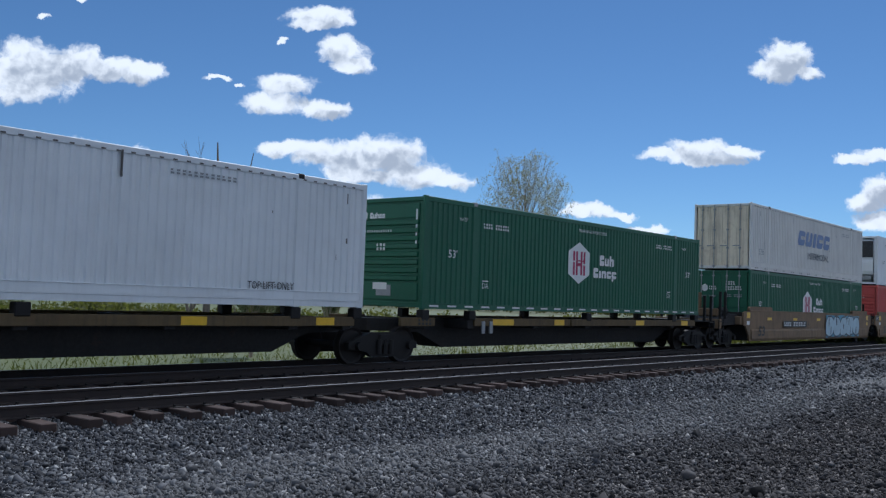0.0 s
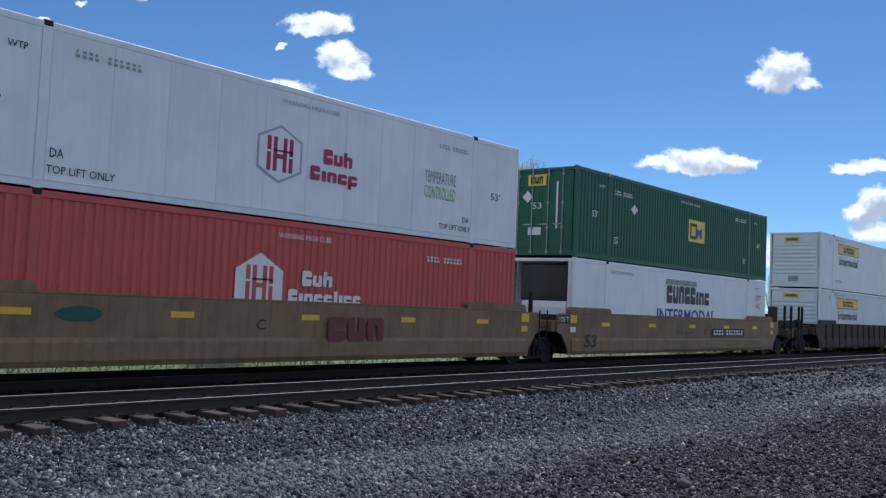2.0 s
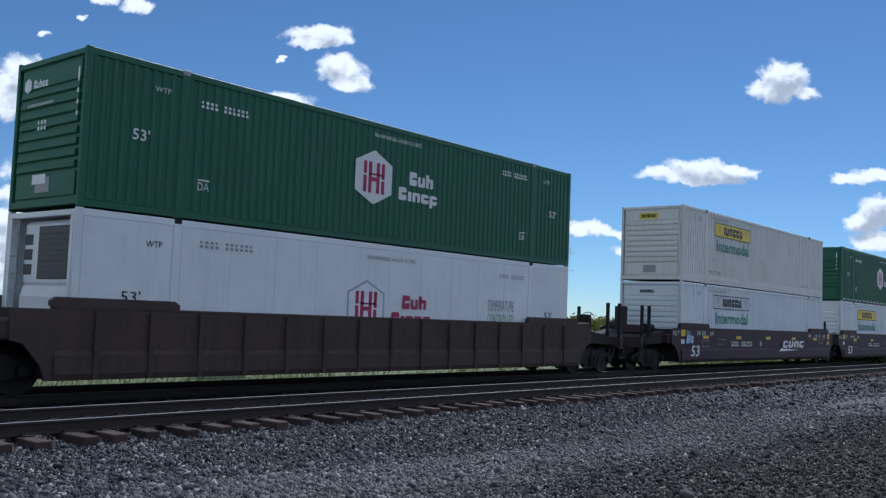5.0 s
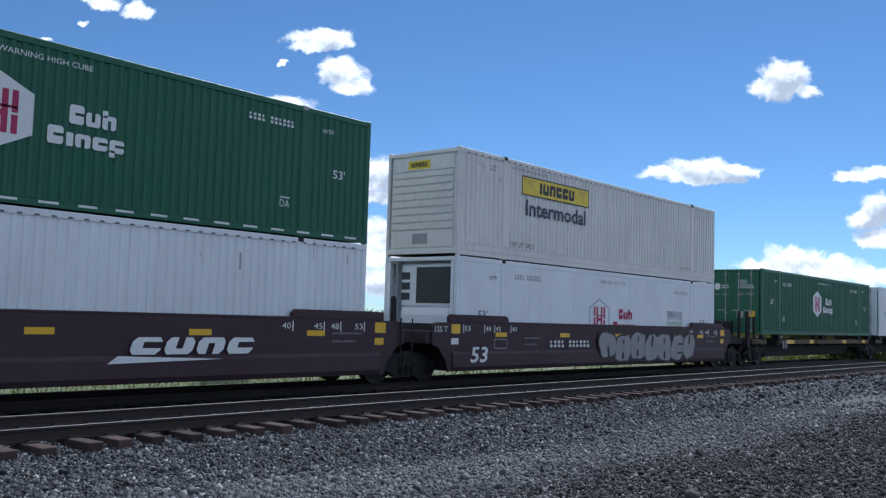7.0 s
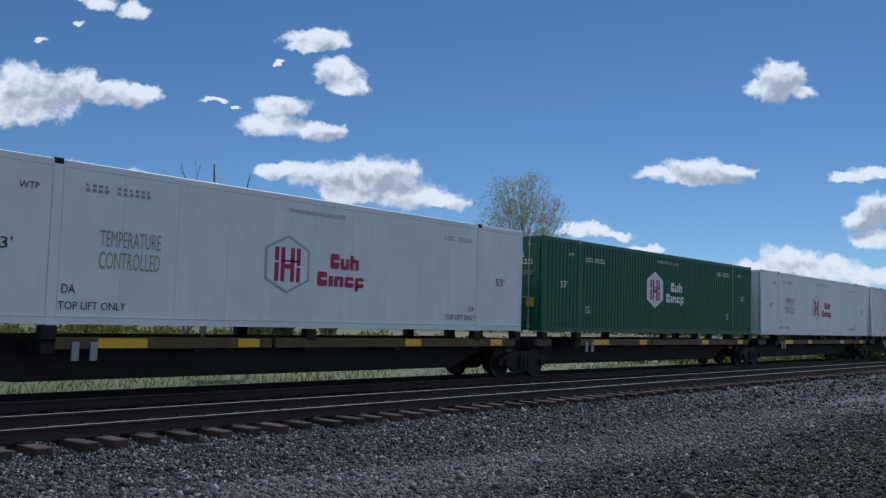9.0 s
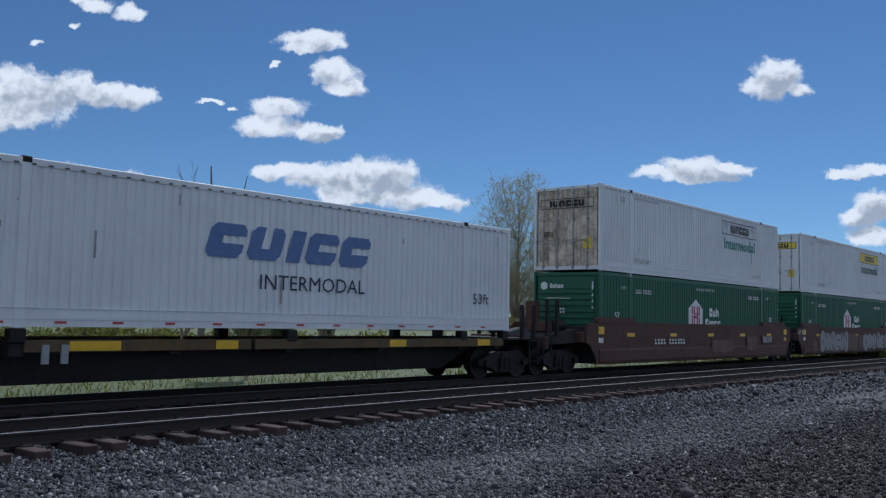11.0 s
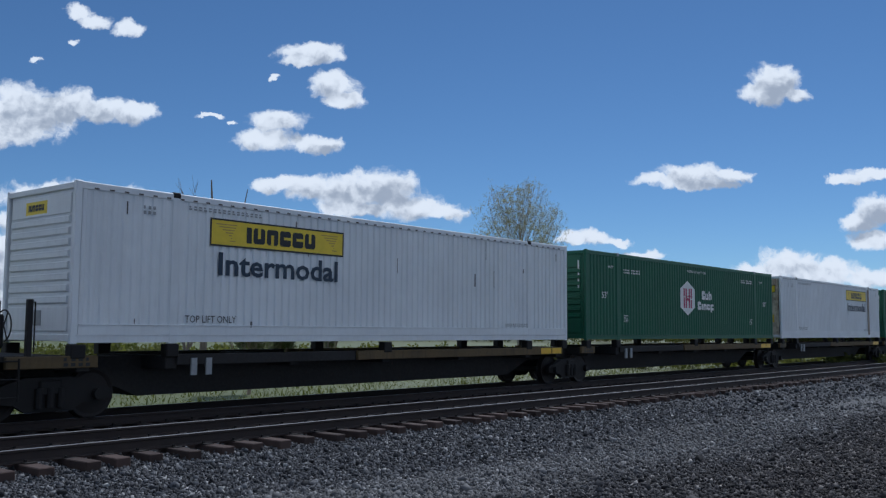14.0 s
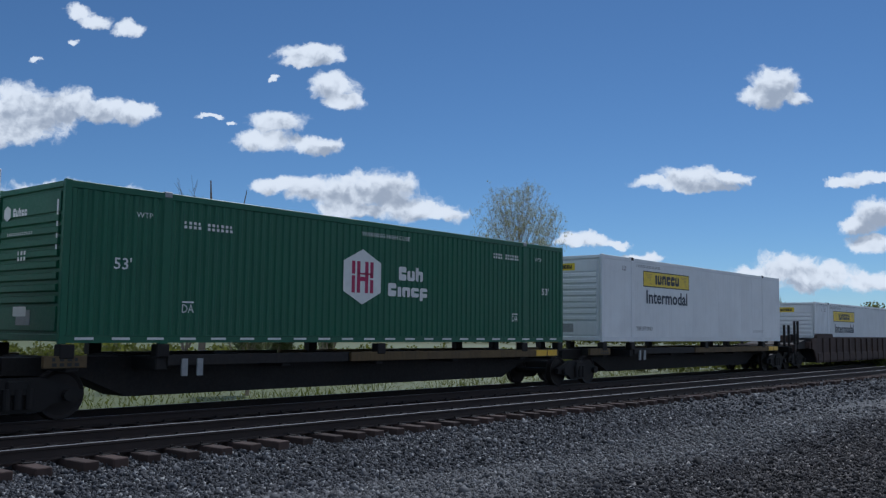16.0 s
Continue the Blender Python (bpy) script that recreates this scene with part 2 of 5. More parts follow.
OXBLOOD = plain("oxblood_lettering", (0.13, 0.022, 0.03), 0.5)
GOLD = plain("old_gold_paint", (0.45, 0.28, 0.06), 0.5)
LIME = plain("light_green_lettering", (0.22, 0.42, 0.20), 0.5)
GREY_LINE = plain("grey_outline_paint", (0.36, 0.40, 0.46), 0.5)
SPRAY_CYAN = plain("cyan_spray_paint", (0.10, 0.30, 0.42), 0.6, 0.0, 1.2, 0.5)
SPRAY_PALE = plain("pale_spray_paint", (0.42, 0.55, 0.62), 0.6, 0.0, 1.6, 0.35)
SPRAY_GREY = plain("grey_spray_paint", (0.28, 0.27, 0.275), 0.65, 0.0, 2.0, 0.4)
SPRAY_DARK = plain("dark_spray_paint", (0.02, 0.02, 0.022), 0.6)
GRILLE = plain("black_grille", (0.02, 0.022, 0.026), 0.45)
RUBBER = plain("black_rubber", (0.015, 0.015, 0.015), 0.7)
TIE_WOOD = paint("creosoted_tie_wood", (0.078, 0.047, 0.039), (0.022, 0.018, 0.017), amount=0.7, rough=0.9, bump=0.7, streak=0.3, vary=0.55)


def rail_mat():
    m, nt, b = node_mat("rusted_rail_steel")
    sep = nt.nodes.new("ShaderNodeSeparateXYZ")
    tc = nt.nodes.new("ShaderNodeTexCoord")
    nt.links.new(tc.outputs["Object"], sep.inputs[0])
    n = noise_node(nt, tc.outputs["Object"], 5.0, 5.0)
    mp = nt.nodes.new("ShaderNodeMath")
    mp.operation = "GREATER_THAN"
    mp.inputs[1].default_value = -0.002
    nt.links.new(sep.outputs["Z"], mp.inputs[0])
    rust = mix_node(nt, n, (0.018, 0.013, 0.012), (0.040, 0.026, 0.022))
    nt.links.new(mix_node(nt, mp.outputs[0], rust, (0.15, 0.155, 0.17)), b.inputs["Base Color"])
    nt.links.new(ramp_node(nt, mp.outputs[0], [(0.0, (0, 0, 0)), (1.0, (0.45,) * 3)]), b.inputs["Metallic"])
    nt.links.new(ramp_node(nt, mp.outputs[0], [(0.0, (0.8,) * 3), (1.0, (0.62,) * 3)]), b.inputs["Roughness"])
    return m


RAIL = rail_mat()


def gravel_tone(nt, c, pos):
    """Worn wheel track of pale fines along the line, and brown dirt further from it."""
    sep = nt.nodes.new("ShaderNodeSeparateXYZ")
    nt.links.new(pos, sep.inputs[0])
    wob = nt.nodes.new("ShaderNodeMath")
    wob.operation = "MULTIPLY_ADD"
    wob.inputs[1].default_value = 2.2
    nt.links.new(noise_node(nt, pos, 0.35, 3.0), wob.inputs[0])
    nt.links.new(sep.outputs["Y"], wob.inputs[2])
    k = nt.nodes.new("ShaderNodeMath")
    k.operation = "MULTIPLY"
    k.inputs[1].default_value = 0.05
    nt.links.new(wob.outputs[0], k.inputs[0])
    pale = ramp_node(nt, k.outputs[0], [(0.36, (0, 0, 0)), (0.415, (0.4,) * 3), (0.44, (0.4,) * 3), (0.50, (0, 0, 0))])
    brown = ramp_node(nt, k.outputs[0], [(0.29, (0.6,) * 3), (0.43, (0, 0, 0))])
    c = mix_node(nt, brown, c, mix_node(nt, 1.0, c, (0.62, 0.50, 0.41), "MULTIPLY"))
    return mix_node(nt, pale, c, (0.25, 0.248, 0.245))


def stone_mat():
    m, nt, b = node_mat("crushed_grey_stone")
    geo, tc = nt.nodes.new("ShaderNodeNewGeometry"), nt.nodes.new("ShaderNodeTexCoord")
    isl = ramp_node(nt, geo.outputs["Random Per Island"], [(0.0, (0.022, 0.023, 0.026)), (0.45, (0.066, 0.068, 0.075)), (0.8, (0.125, 0.128, 0.138)), (0.94, (0.23, 0.233, 0.24)), (1.0, (0.42, 0.42, 0.41))])
    c = gravel_tone(nt, isl, tc.outputs["Object"])
    c = mix_node(nt, noise_node(nt, tc.outputs["Object"], 60.0, 3.0), mix_node(nt, 1.0, c, (0.75, 0.75, 0.77), "MULTIPLY"), c)
    nt.links.new(c, b.inputs["Base Color"])
    b.inputs["Roughness"].default_value = 0.85
    b.inputs["Specular IOR Level"].default_value = 0.2
    return m


STONE = stone_mat()


def gravel_mat():
    m, nt, b = node_mat("gravel_ground")
    tc = nt.nodes.new("ShaderNodeTexCoord")
    v = tc.outputs["Object"]
    vo = nt.nodes.new("ShaderNodeTexVoronoi")
    vo.inputs["Scale"].default_value = 20.0
    nt.links.new(v, vo.inputs["Vector"])
    sc = nt.nodes.new("ShaderNodeSeparateColor")
    nt.links.new(vo.outputs["Color"], sc.inputs[0])
    base = ramp_node(nt, sc.outputs[0], [(0.0, (0.018, 0.019, 0.021)), (0.5, (0.058, 0.060, 0.066)), (0.9, (0.15, 0.153, 0.163)), (1.0, (0.29, 0.29, 0.29))])
    c = gravel_tone(nt, base, v)
    nt.links.new(c, b.inputs["Base Color"])
    b.inputs["Roughness"].default_value = 0.95
    b.inputs["Specular IOR Level"].default_value = 0.1
    bump_node(nt, b, vo.outputs["Distance"], 1.0, 0.05)
    return m


def grass_mat(name, a, c2, scale, thin=True):
    m, nt, b = node_mat(name)
    geo, tc = nt.nodes.new("ShaderNodeNewGeometry"), nt.nodes.new("ShaderNodeTexCoord")
    n = noise_node(nt, tc.outputs["Object"], scale, 5.0, 0.7)
    c = mix_node(nt, n, a, c2)
    c = mix_node(nt, geo.outputs["Random Per Island"], c, mix_node(nt, 1.0, c, (0.62, 0.66, 0.5), "MULTIPLY"))
    nt.links.new(c, b.inputs["Base Color"])
    b.inputs["Roughness"].default_value = 0.65
    if thin:
        tr, mx = nt.nodes.new("ShaderNodeBsdfTranslucent"), nt.nodes.new("ShaderNodeMixShader")
        nt.links.new(c, tr.inputs["Color"])
        mx.inputs[0].default_value = 0.55
        nt.links.new(b.outputs[0], mx.inputs[1])
        nt.links.new(tr.outputs[0], mx.inputs[2])
        nt.links.new(mx.outputs[0], nt.nodes["Material Output"].inputs["Surface"])
    return m


GRAVEL = gravel_mat()
FIELD = grass_mat("spring_grass_ground", (0.07, 0.10, 0.014), (0.13, 0.135, 0.03), 0.7, False)
BLADES = grass_mat("grass_blades", (0.10, 0.135, 0.018), (0.16, 0.155, 0.04), 1.1)
LEAVES = grass_mat("young_green_leaves", (0.11, 0.14, 0.022), (0.20, 0.19, 0.05), 0.5)
BUDS = grass_mat("yellow_green_buds", (0.36, 0.34, 0.12), (0.56, 0.50, 0.22), 0.8)
PALE_LEAVES = grass_mat("pale_grey_green_leaves", (0.20, 0.23, 0.12), (0.32, 0.34, 0.20), 0.8)
FAR_LEAVES = grass_mat("far_spring_leaves", (0.10, 0.13, 0.025), (0.20, 0.19, 0.05), 0.12)
BARK = plain("grey_brown_bark", (0.30, 0.25, 0.19), 0.9, 0.0, 3.0, 0.35)
DEAD_BARK = plain("weathered_dead_bark", (0.20, 0.165, 0.14), 0.9, 0.0, 3.0, 0.3)
TARP = plain("dark_blue_grey_tarpaulin", (0.010, 0.014, 0.026), 0.55, 0.0, 1.5, 0.4)
TARP_PALE = plain("faded_tarpaulin_patch", (0.13, 0.12, 0.12), 0.6, 0.0, 2.0, 0.3)


# ---- mesh helpers ----
def part(name, bm, material, parent, label=""):
    """Link a bmesh as one mesh object under a thing or a part."""
    me = bpy.data.meshes.new(name)
    bm.to_mesh(me)
    bm.free()
    return part_of(name, me, material, parent, label)


def part_of(name, me, material, parent, label=""):
    if not me.materials:
        me.materials.append(material)
    ob = new(name, me)
    ob.material_slots[0].link = "OBJECT"
    ob.material_slots[0].material = material
    ob.parent = parent
    return tagged(ob, label) if label else ob


def box(bm, x0, x1, y0, y1, z0, z1, bevel=0.0):
    vs = [bm.verts.new((x, y, z)) for z in (z0, z1) for x, y in ((x0, y0), (x1, y0), (x1, y1), (x0, y1))]
    fs = [bm.faces.new([vs[i] for i in q]) for q in ((3, 2, 1, 0), (4, 5, 6, 7), (0, 1, 5, 4), (1, 2, 6, 5), (2, 3, 7, 6), (3, 0, 4, 7))]
    if bevel:
        es = list({e for f in fs for e in f.edges})
        bmesh.ops.bevel(bm, geom=es, offset=bevel, segments=1, affect="EDGES", profile=0.5)
    return bm


def prism(bm, pts, axis, a, b):
    """A polygon swept along an axis. pts lie in (x, z) for y, in (y, z) for x and in (x, y) for z."""
    def at(p, k):
        return {"y": (p[0], k, p[1]), "x": (k, p[0], p[1]), "z": (p[0], p[1], k)}[axis]
    lo, hi = [bm.verts.new(at(p, a)) for p in pts], [bm.verts.new(at(p, b)) for p in pts]
    bm.faces.new(lo[::-1])
    bm.faces.new(hi)
    n = len(pts)
    for i in range(n):
        bm.faces.new((lo[i], lo[(i + 1) % n], hi[(i + 1) % n], hi[i]))
    return bm


def fixed(bm):
    bmesh.ops.recalc_face_normals(bm, faces=bm.faces)
    return bm


def tube(bm, a, b, r0, r1=None, n=8):
    """A round, tapered bar from a to b."""
    a, b = Vector(a), Vector(b)
    q = (b - a).to_track_quat("Z", "Y")
    r1 = r0 if r1 is None else r1
    ring = [[bm.verts.new(p + q @ Vector((r * math.cos(k), r * math.sin(k), 0))) for k in (2 * math.pi * i / n for i in range(n))] for p, r in ((a, r0), (b, r1))]
    for i in range(n):
        bm.faces.new((ring[0][i], ring[0][(i + 1) % n], ring[1][(i + 1) % n], ring[1][i]))
    bm.faces.new(ring[0][::-1])
    bm.faces.new(ring[1])
    return bm


def beam(bm, a, b, w):
    """A square bar from a to b."""
    return tube(bm, a, b, w * 0.72, None, 4)


def lathe(bm, prof, cx, cz, y_dir=1, n=28):
    """A profile of (y, radius) turned round a line along y."""
    rings = [[bm.verts.new((cx + r * math.cos(2 * math.pi * i / n), y * y_dir, cz + r * math.sin(2 * math.pi * i / n))) for i in range(n)] for y, r in prof]
    for a, b in zip(rings, rings[1:]):
        for i in range(n):
            bm.faces.new((a[i], a[(i + 1) % n], b[(i + 1) % n], b[i]))
    bm.faces.new(rings[0])
    bm.faces.new(rings[-1][::-1])
    return fixed(bm)


def empty(name, label, category, group="", kind=""):
    ob = new(name)
    ob.empty_display_size = 0.3
    return tagged(ob, label, category, group, kind)


SHARED = {}


def shared(key, make):
    """One mesh for all alike parts."""
    if key not in SHARED:
        bm = bmesh.new()
        make(bm)
        me = bpy.data.meshes.new(str(key[0]))
        fixed(bm).to_mesh(me)
        bm.free()
        SHARED[key] = me
    return SHARED[key]


# ---- lettering and marks: flat shapes that lie on a side (facing -y) or on an end (facing -x) ----
def letters_2d(text, bold=0.0, shear=0.0):
    key = ("letters", text, bold, shear)
    if key not in SHARED:
        cu = bpy.data.curves.new("text", "FONT")
        cu.body, cu.size, cu.offset, cu.shear, cu.resolution_u = text, 1.0, bold, shear, 2
        ob = new("text", cu)
        me = bpy.data.meshes.new_from_object(ob.evaluated_get(bpy.context.evaluated_depsgraph_get()))
        co = np.empty(len(me.vertices) * 3)
        me.vertices.foreach_get("co", co)
        co = co.reshape(-1, 3)
        lo, hi = co.min(0), co.max(0)
        SHARED[key] = ((co - lo)[:, :2] / (hi - lo)[:2], [tuple(p.vertices) for p in me.polygons])
        bpy.data.objects.remove(ob)
    return SHARED[key]


def put_flat(name, pts, faces, material, parent, face, off, label=""):
    """pts: (u, v) to the right and up on the face; face 's' is the near side, 'e' the end that leads."""
    if face == "s":
        co = [(u, off, v) for u, v in pts]
    else:
        co = [(off, 2.59 - u, v) for u, v in pts]
    me = bpy.data.meshes.new(name)
    me.from_pydata(co, [], faces)
    return part_of(name, me, material, parent, label)


def lettering(text, u0, u1, v0, v1, material, parent, face="s", off=-0.012, bold=0.0, shear=0.0):
    p, f = letters_2d(text, bold, shear)
    return put_flat("lettering", [(u0 + a * (u1 - u0), v0 + b * (v1 - v0)) for a, b in p], f, material, parent, face, off)


def quads(rects):
    pts, faces = [], []
    for u0, u1, v0, v1 in rects:
        k = len(pts)
        pts += [(u0, v0), (u1, v0), (u1, v1), (u0, v1)]
        faces.append((k, k + 1, k + 2, k + 3))
    return pts, faces


def bars(u0, u1, v0, v1, n, material, parent, face="s", off=-0.012, name="marking"):
    """Writing too small to read: n small split blocks, the first four set apart."""
    gap = 1.0 if n in (9, 10, 11) else 0.0
    w, h, rects = (u1 - u0) / (n + gap), v1 - v0, []
    for i in range(n):
        a = u0 + (i + (gap if i >= 4 else 0)) * w
        rects += [(a, a + 0.6 * w, v0, v0 + 0.4 * h), (a, a + (0.6 if i % 3 else 0.4) * w, v0 + 0.6 * h, v1)] if n > 2 else [(a, a + 0.7 * w, v0, v1)]
    p, f = quads(rects)
    return tagged(put_flat(name, p, f, material, parent, face, off), "small painted marks in a row", kind="stuff")


def patch(u0, u1, v0, v1, material, parent, face="s", off=-0.008, name="panel_marking", label=""):
    p, f = quads([(u0, u1, v0, v1)])
    return put_flat(name, p, f, material, parent, face, off, label)


def outline(u0, u1, v0, v1, w, material, parent, face="s", off=-0.011):
    p, f = quads([(u0, u1, v0, v0 + w), (u0, u1, v1 - w, v1), (u0, u0 + w, v0 + w, v1 - w), (u1 - w, u1, v0 + w, v1 - w)])
    return put_flat("outline", p, f, material, parent, face, off)


def mark_shape(code, x0, x1, v0, v1, turn):
    """One plain block of a trade mark: C and N reach up, b and p have a stem up or down, the rest stay low; slits from the side, above or below by turns."""
    h, w = v1 - v0, x1 - x0
    top = v1 if code in "CNl" else v0 + 0.74 * h
    if code in "il":
        m = 0.1 * w
        return quads([(x0 + m, x1 - m, v0, top)])
    bot, c = v0, 0.13 * w
    a, b = x0 + 0.38 * w, x1 - 0.38 * w
    z = v0 + (0.34 if turn % 2 else 0.66) * (top - v0)
    m = (bot + top) / 2
    left, right = [(x0, bot + c), (x0 + c, bot)], [(x1 - c, bot), (x1, bot + c)]
    if turn % 4 in (0, 3):
        pts = left + right + [(x1, m - 0.5 * c), (a, m - 0.5 * c), (a, m + 0.9 * c), (x1, m + 0.9 * c), (x1, top - c), (x1 - c, top), (x0 + c, top), (x0, top - c)]
    elif turn % 2:
        pts = left + right + [(x1, top - c), (x1 - c, top), (b, top), (b, z), (a, z), (a, top), (x0 + c, top), (x0, top - c)]
    else:
        pts = left + [(a, bot), (a, z), (b, z), (b, bot)] + right + [(x1, top - c), (x1 - c, top), (x0 + c, top), (x0, top - c)]
    faces = [tuple(range(len(pts)))]
    if code in "bp":
        k = len(pts)
        e0, e1 = (top - c, v1) if code == "b" else (v0 - 0.26 * h, bot + c)
        pts += [(x0 - 0.001, e0), (a, e0), (a, e1), (x0 - 0.001, e1)]
        faces.append((k, k + 1, k + 2, k + 3))
    return pts, faces


def wordmark(u0, u1, v0, v1, codes, material, parent, face="s", off=-0.012, lean=0.0):
    """A trade name as a row of plain blocks of a letter's size."""
    wide = [0.55 if k in "il" else 1.0 for k in codes]
    unit, x = (u1 - u0) / sum(wide), u0
    for i, (k, wd) in enumerate(zip(codes, wide)):
        p, f = mark_shape(k, x, x + unit * wd * 0.88, v0, v1, i)
        put_flat("mark_shape", [(u + lean * (v - v0), v) for u, v in p], f, material, parent, face, off)
        x += unit * wd


def polygon(pts, material, parent, face="s", off=-0.009, name="emblem"):
    return put_flat(name, pts, [tuple(range(len(pts)))], material, parent, face, off)


def rounded(u, v, w, h, n=14, power=3.0, seed=0):
    """A blob between an ellipse and a box."""
    rnd = random.Random(seed)
    out = []
    for i in range(n):
        a = 2 * math.pi * i / n
        k = (abs(math.cos(a)) ** power + abs(math.sin(a)) ** power) ** (-1 / power) * rnd.uniform(0.9, 1.08)
        out.append((u + w / 2 * k * math.cos(a), v + h / 2 * k * math.sin(a)))
    return out

# ---- ground and the two tracks ----
NEAR_C, FAR_C = 13.15, 16.66           # middle of the empty track and of the train's track
SIDE_Y = 15.364                        # near side of the containers
GAUGE = 0.7525


def ground_z(x, y):
    """Gravel below the ties, a low shoulder at the tracks, a shallow ditch and flat field behind."""
    z = -0.37
    z += 0.13 * math.exp(-((y - 13.3) / 1.6) ** 2) + 0.12 * math.exp(-((y - 16.66) / 1.2) ** 2)
    if y < 11:
        z += 0.035 * math.sin(0.55 * x + 1.3 * y) * min(1, (11 - y) / 3) + 0.05 * math.exp(-((y - 7.6 - 0.02 * x) / 0.7) ** 2)
    if y > 19:
        z -= 0.35 * min(1, (y - 19) / 3)
    return z


def build_ground():
    ys = [-2500, -800, -250, -90, -40, -20, -10, -5] + [i * 0.45 - 2 for i in range(47)] + [19.6, 20.4, 21.4, 23, 26, 30, 36, 45, 60, 90, 150, 300, 700, 1500, 2600]
    xs = [-2500, -900, -300, -120, -60, -30, -15] + [i * 0.6 - 6 for i in range(80)] + [44, 48, 53, 60, 70, 85, 110, 150, 220, 350, 600, 1200, 2600]
    verts = [(x, y, ground_z(x, y)) for y in ys for x in xs]
    w = len(xs)
    faces = [(j * w + i, j * w + i + 1, (j + 1) * w + i + 1, (j + 1) * w + i) for j in range(len(ys) - 1) for i in range(w - 1)]
    me = bpy.data.meshes.new("ground")
    me.from_pydata(verts, [], faces)
    me.materials.append(GRAVEL)
    me.materials.append(FIELD)
    for p in me.polygons:
        p.material_index = 1 if p.center.y > 19.3 else 0
        p.use_smooth = True
    tagged(new("ground", me), "grey gravel ground giving way to spring grass behind the tracks", "ground", kind="structure")


def mesh_from(name, verts, faces_flat, per):
    me = bpy.data.meshes.new(name)
    n = len(faces_flat) // per
    me.vertices.add(len(verts))
    me.vertices.foreach_set("co", np.asarray(verts, np.float32).ravel())
    me.loops.add(len(faces_flat))
    me.loops.foreach_set("vertex_index", np.asarray(faces_flat, np.int32))
    me.polygons.add(n)
    me.polygons.foreach_set("loop_start", np.arange(0, n * per, per, dtype=np.int32))
    me.update(calc_edges=True)
    return me


CUBE = np.array([(-1, -1, -1), (1, -1, -1), (1, 1, -1), (-1, 1, -1), (-1, -1, 1), (1, -1, 1), (1, 1, 1), (-1, 1, 1)], float)
CUBE_F = np.array([(3, 2, 1, 0), (4, 5, 6, 7), (0, 1, 5, 4), (1, 2, 6, 5), (2, 3, 7, 6), (3, 0, 4, 7)])


def scatter_stones(count, far, seed, size):
    """Crushed stones, thickest near the camera's stand."""
    rng = np.random.default_rng(seed)
    az = np.radians(rng.uniform(23, 79, count * 2))
    r = 7.5 * (far / 7.5) ** (rng.random(count * 2) ** 1.15)
    x, y = r * np.sin(az), r * np.cos(az)
    keep = (y > 1.5) & (y < 12.62)
    x, y, r = x[keep][:count], y[keep][:count], r[keep][:count]
    n = len(x)
    z = np.array([ground_z(a, b) for a, b in zip(x, y)])
    s = size * rng.lognormal(0, 0.32, n) * (1 + 0.25 * np.maximum(0, r - 14) / 10)
    p = CUBE[None] * rng.uniform(0.4, 1.15, (n, 8, 3)) * np.stack([s, s * rng.uniform(0.5, 0.95, n), s * rng.uniform(0.32, 0.7, n)], 1)[:, None]
    q = rng.normal(size=(n, 4))
    q /= np.linalg.norm(q, axis=1)[:, None]
    w, a, b, c = q.T
    rot = np.stack([np.stack([1 - 2 * (b * b + c * c), 2 * (a * b - c * w), 2 * (a * c + b * w)], 1), np.stack([2 * (a * b + c * w), 1 - 2 * (a * a + c * c), 2 * (b * c - a * w)], 1), np.stack([2 * (a * c - b * w), 2 * (b * c + a * w), 1 - 2 * (a * a + b * b)], 1)], 1)
    p = np.einsum("nij,nkj->nki", rot, p) + np.stack([x, y, z + s * rng.uniform(0.0, 0.7, n)], 1)[:, None]
    f = (CUBE_F[None] + 8 * np.arange(n)[:, None, None]).reshape(-1)
    me = mesh_from("ballast_stones", p.reshape(-1, 3), f, 4)
    me.materials.append(STONE)
    tagged(new("ballast_stones", me), "loose crushed grey ballast stones covering the ground", "gravel", kind="stuff")


RAIL_PROF = [(-0.07, -0.176), (0.07, -0.176), (0.07, -0.166), (0.012, -0.145), (0.009, -0.048), (0.036, -0.036), (0.037, -0.006), (0.030, 0.0), (-0.030, 0.0), (-0.037, -0.006), (-0.036, -0.036), (-0.009, -0.048), (-0.012, -0.145), (-0.07, -0.166)]


def build_track(centre, label, rng, first, last):
    t = empty("railway_track", label, "railway track", "railway tracks", "structure")
    t.location = (0, centre, 0)
    for off in (-GAUGE, GAUGE):
        bm = prism(bmesh.new(), [(y + off, z) for y, z in RAIL_PROF], "x", -150, 420)
        part("rail", fixed(bm), RAIL, t, "rusty rail with a bright worn head")
    tie = shared(("tie",), lambda bm: box(bm, -0.115, 0.115, -1.3, 1.3, -0.18, 0.0, 0.012))
    plate = shared(("tie_plate",), lambda bm: [box(bm, -0.09, 0.09, s * GAUGE - 0.16, s * GAUGE + 0.16, -0.184, -0.170) for s in (-1, 1)] + [box(bm, dx - 0.015, dx + 0.015, s * GAUGE + dy - 0.015, s * GAUGE + dy + 0.015, -0.17, -0.135) for s in (-1, 1) for dx, dy in ((-0.05, -0.085), (0.05, 0.085))])
    x = first
    while x < last:
        ob = part_of("tie", tie, TIE_WOOD, t)
        ob.location = (x + rng.uniform(-0.03, 0.03), rng.uniform(-0.13, 0.08), -0.177 + rng.uniform(-0.012, 0.002))
        ob.rotation_euler = (rng.uniform(-0.006, 0.006), rng.uniform(-0.02, 0.02), rng.uniform(-0.045, 0.045))
        if x < 40:
            pl = part_of("tie_plate", plate, IRON, t)
            pl.location = (ob.location.x, 0, 0)
        x += 0.572 + rng.uniform(-0.02, 0.02)


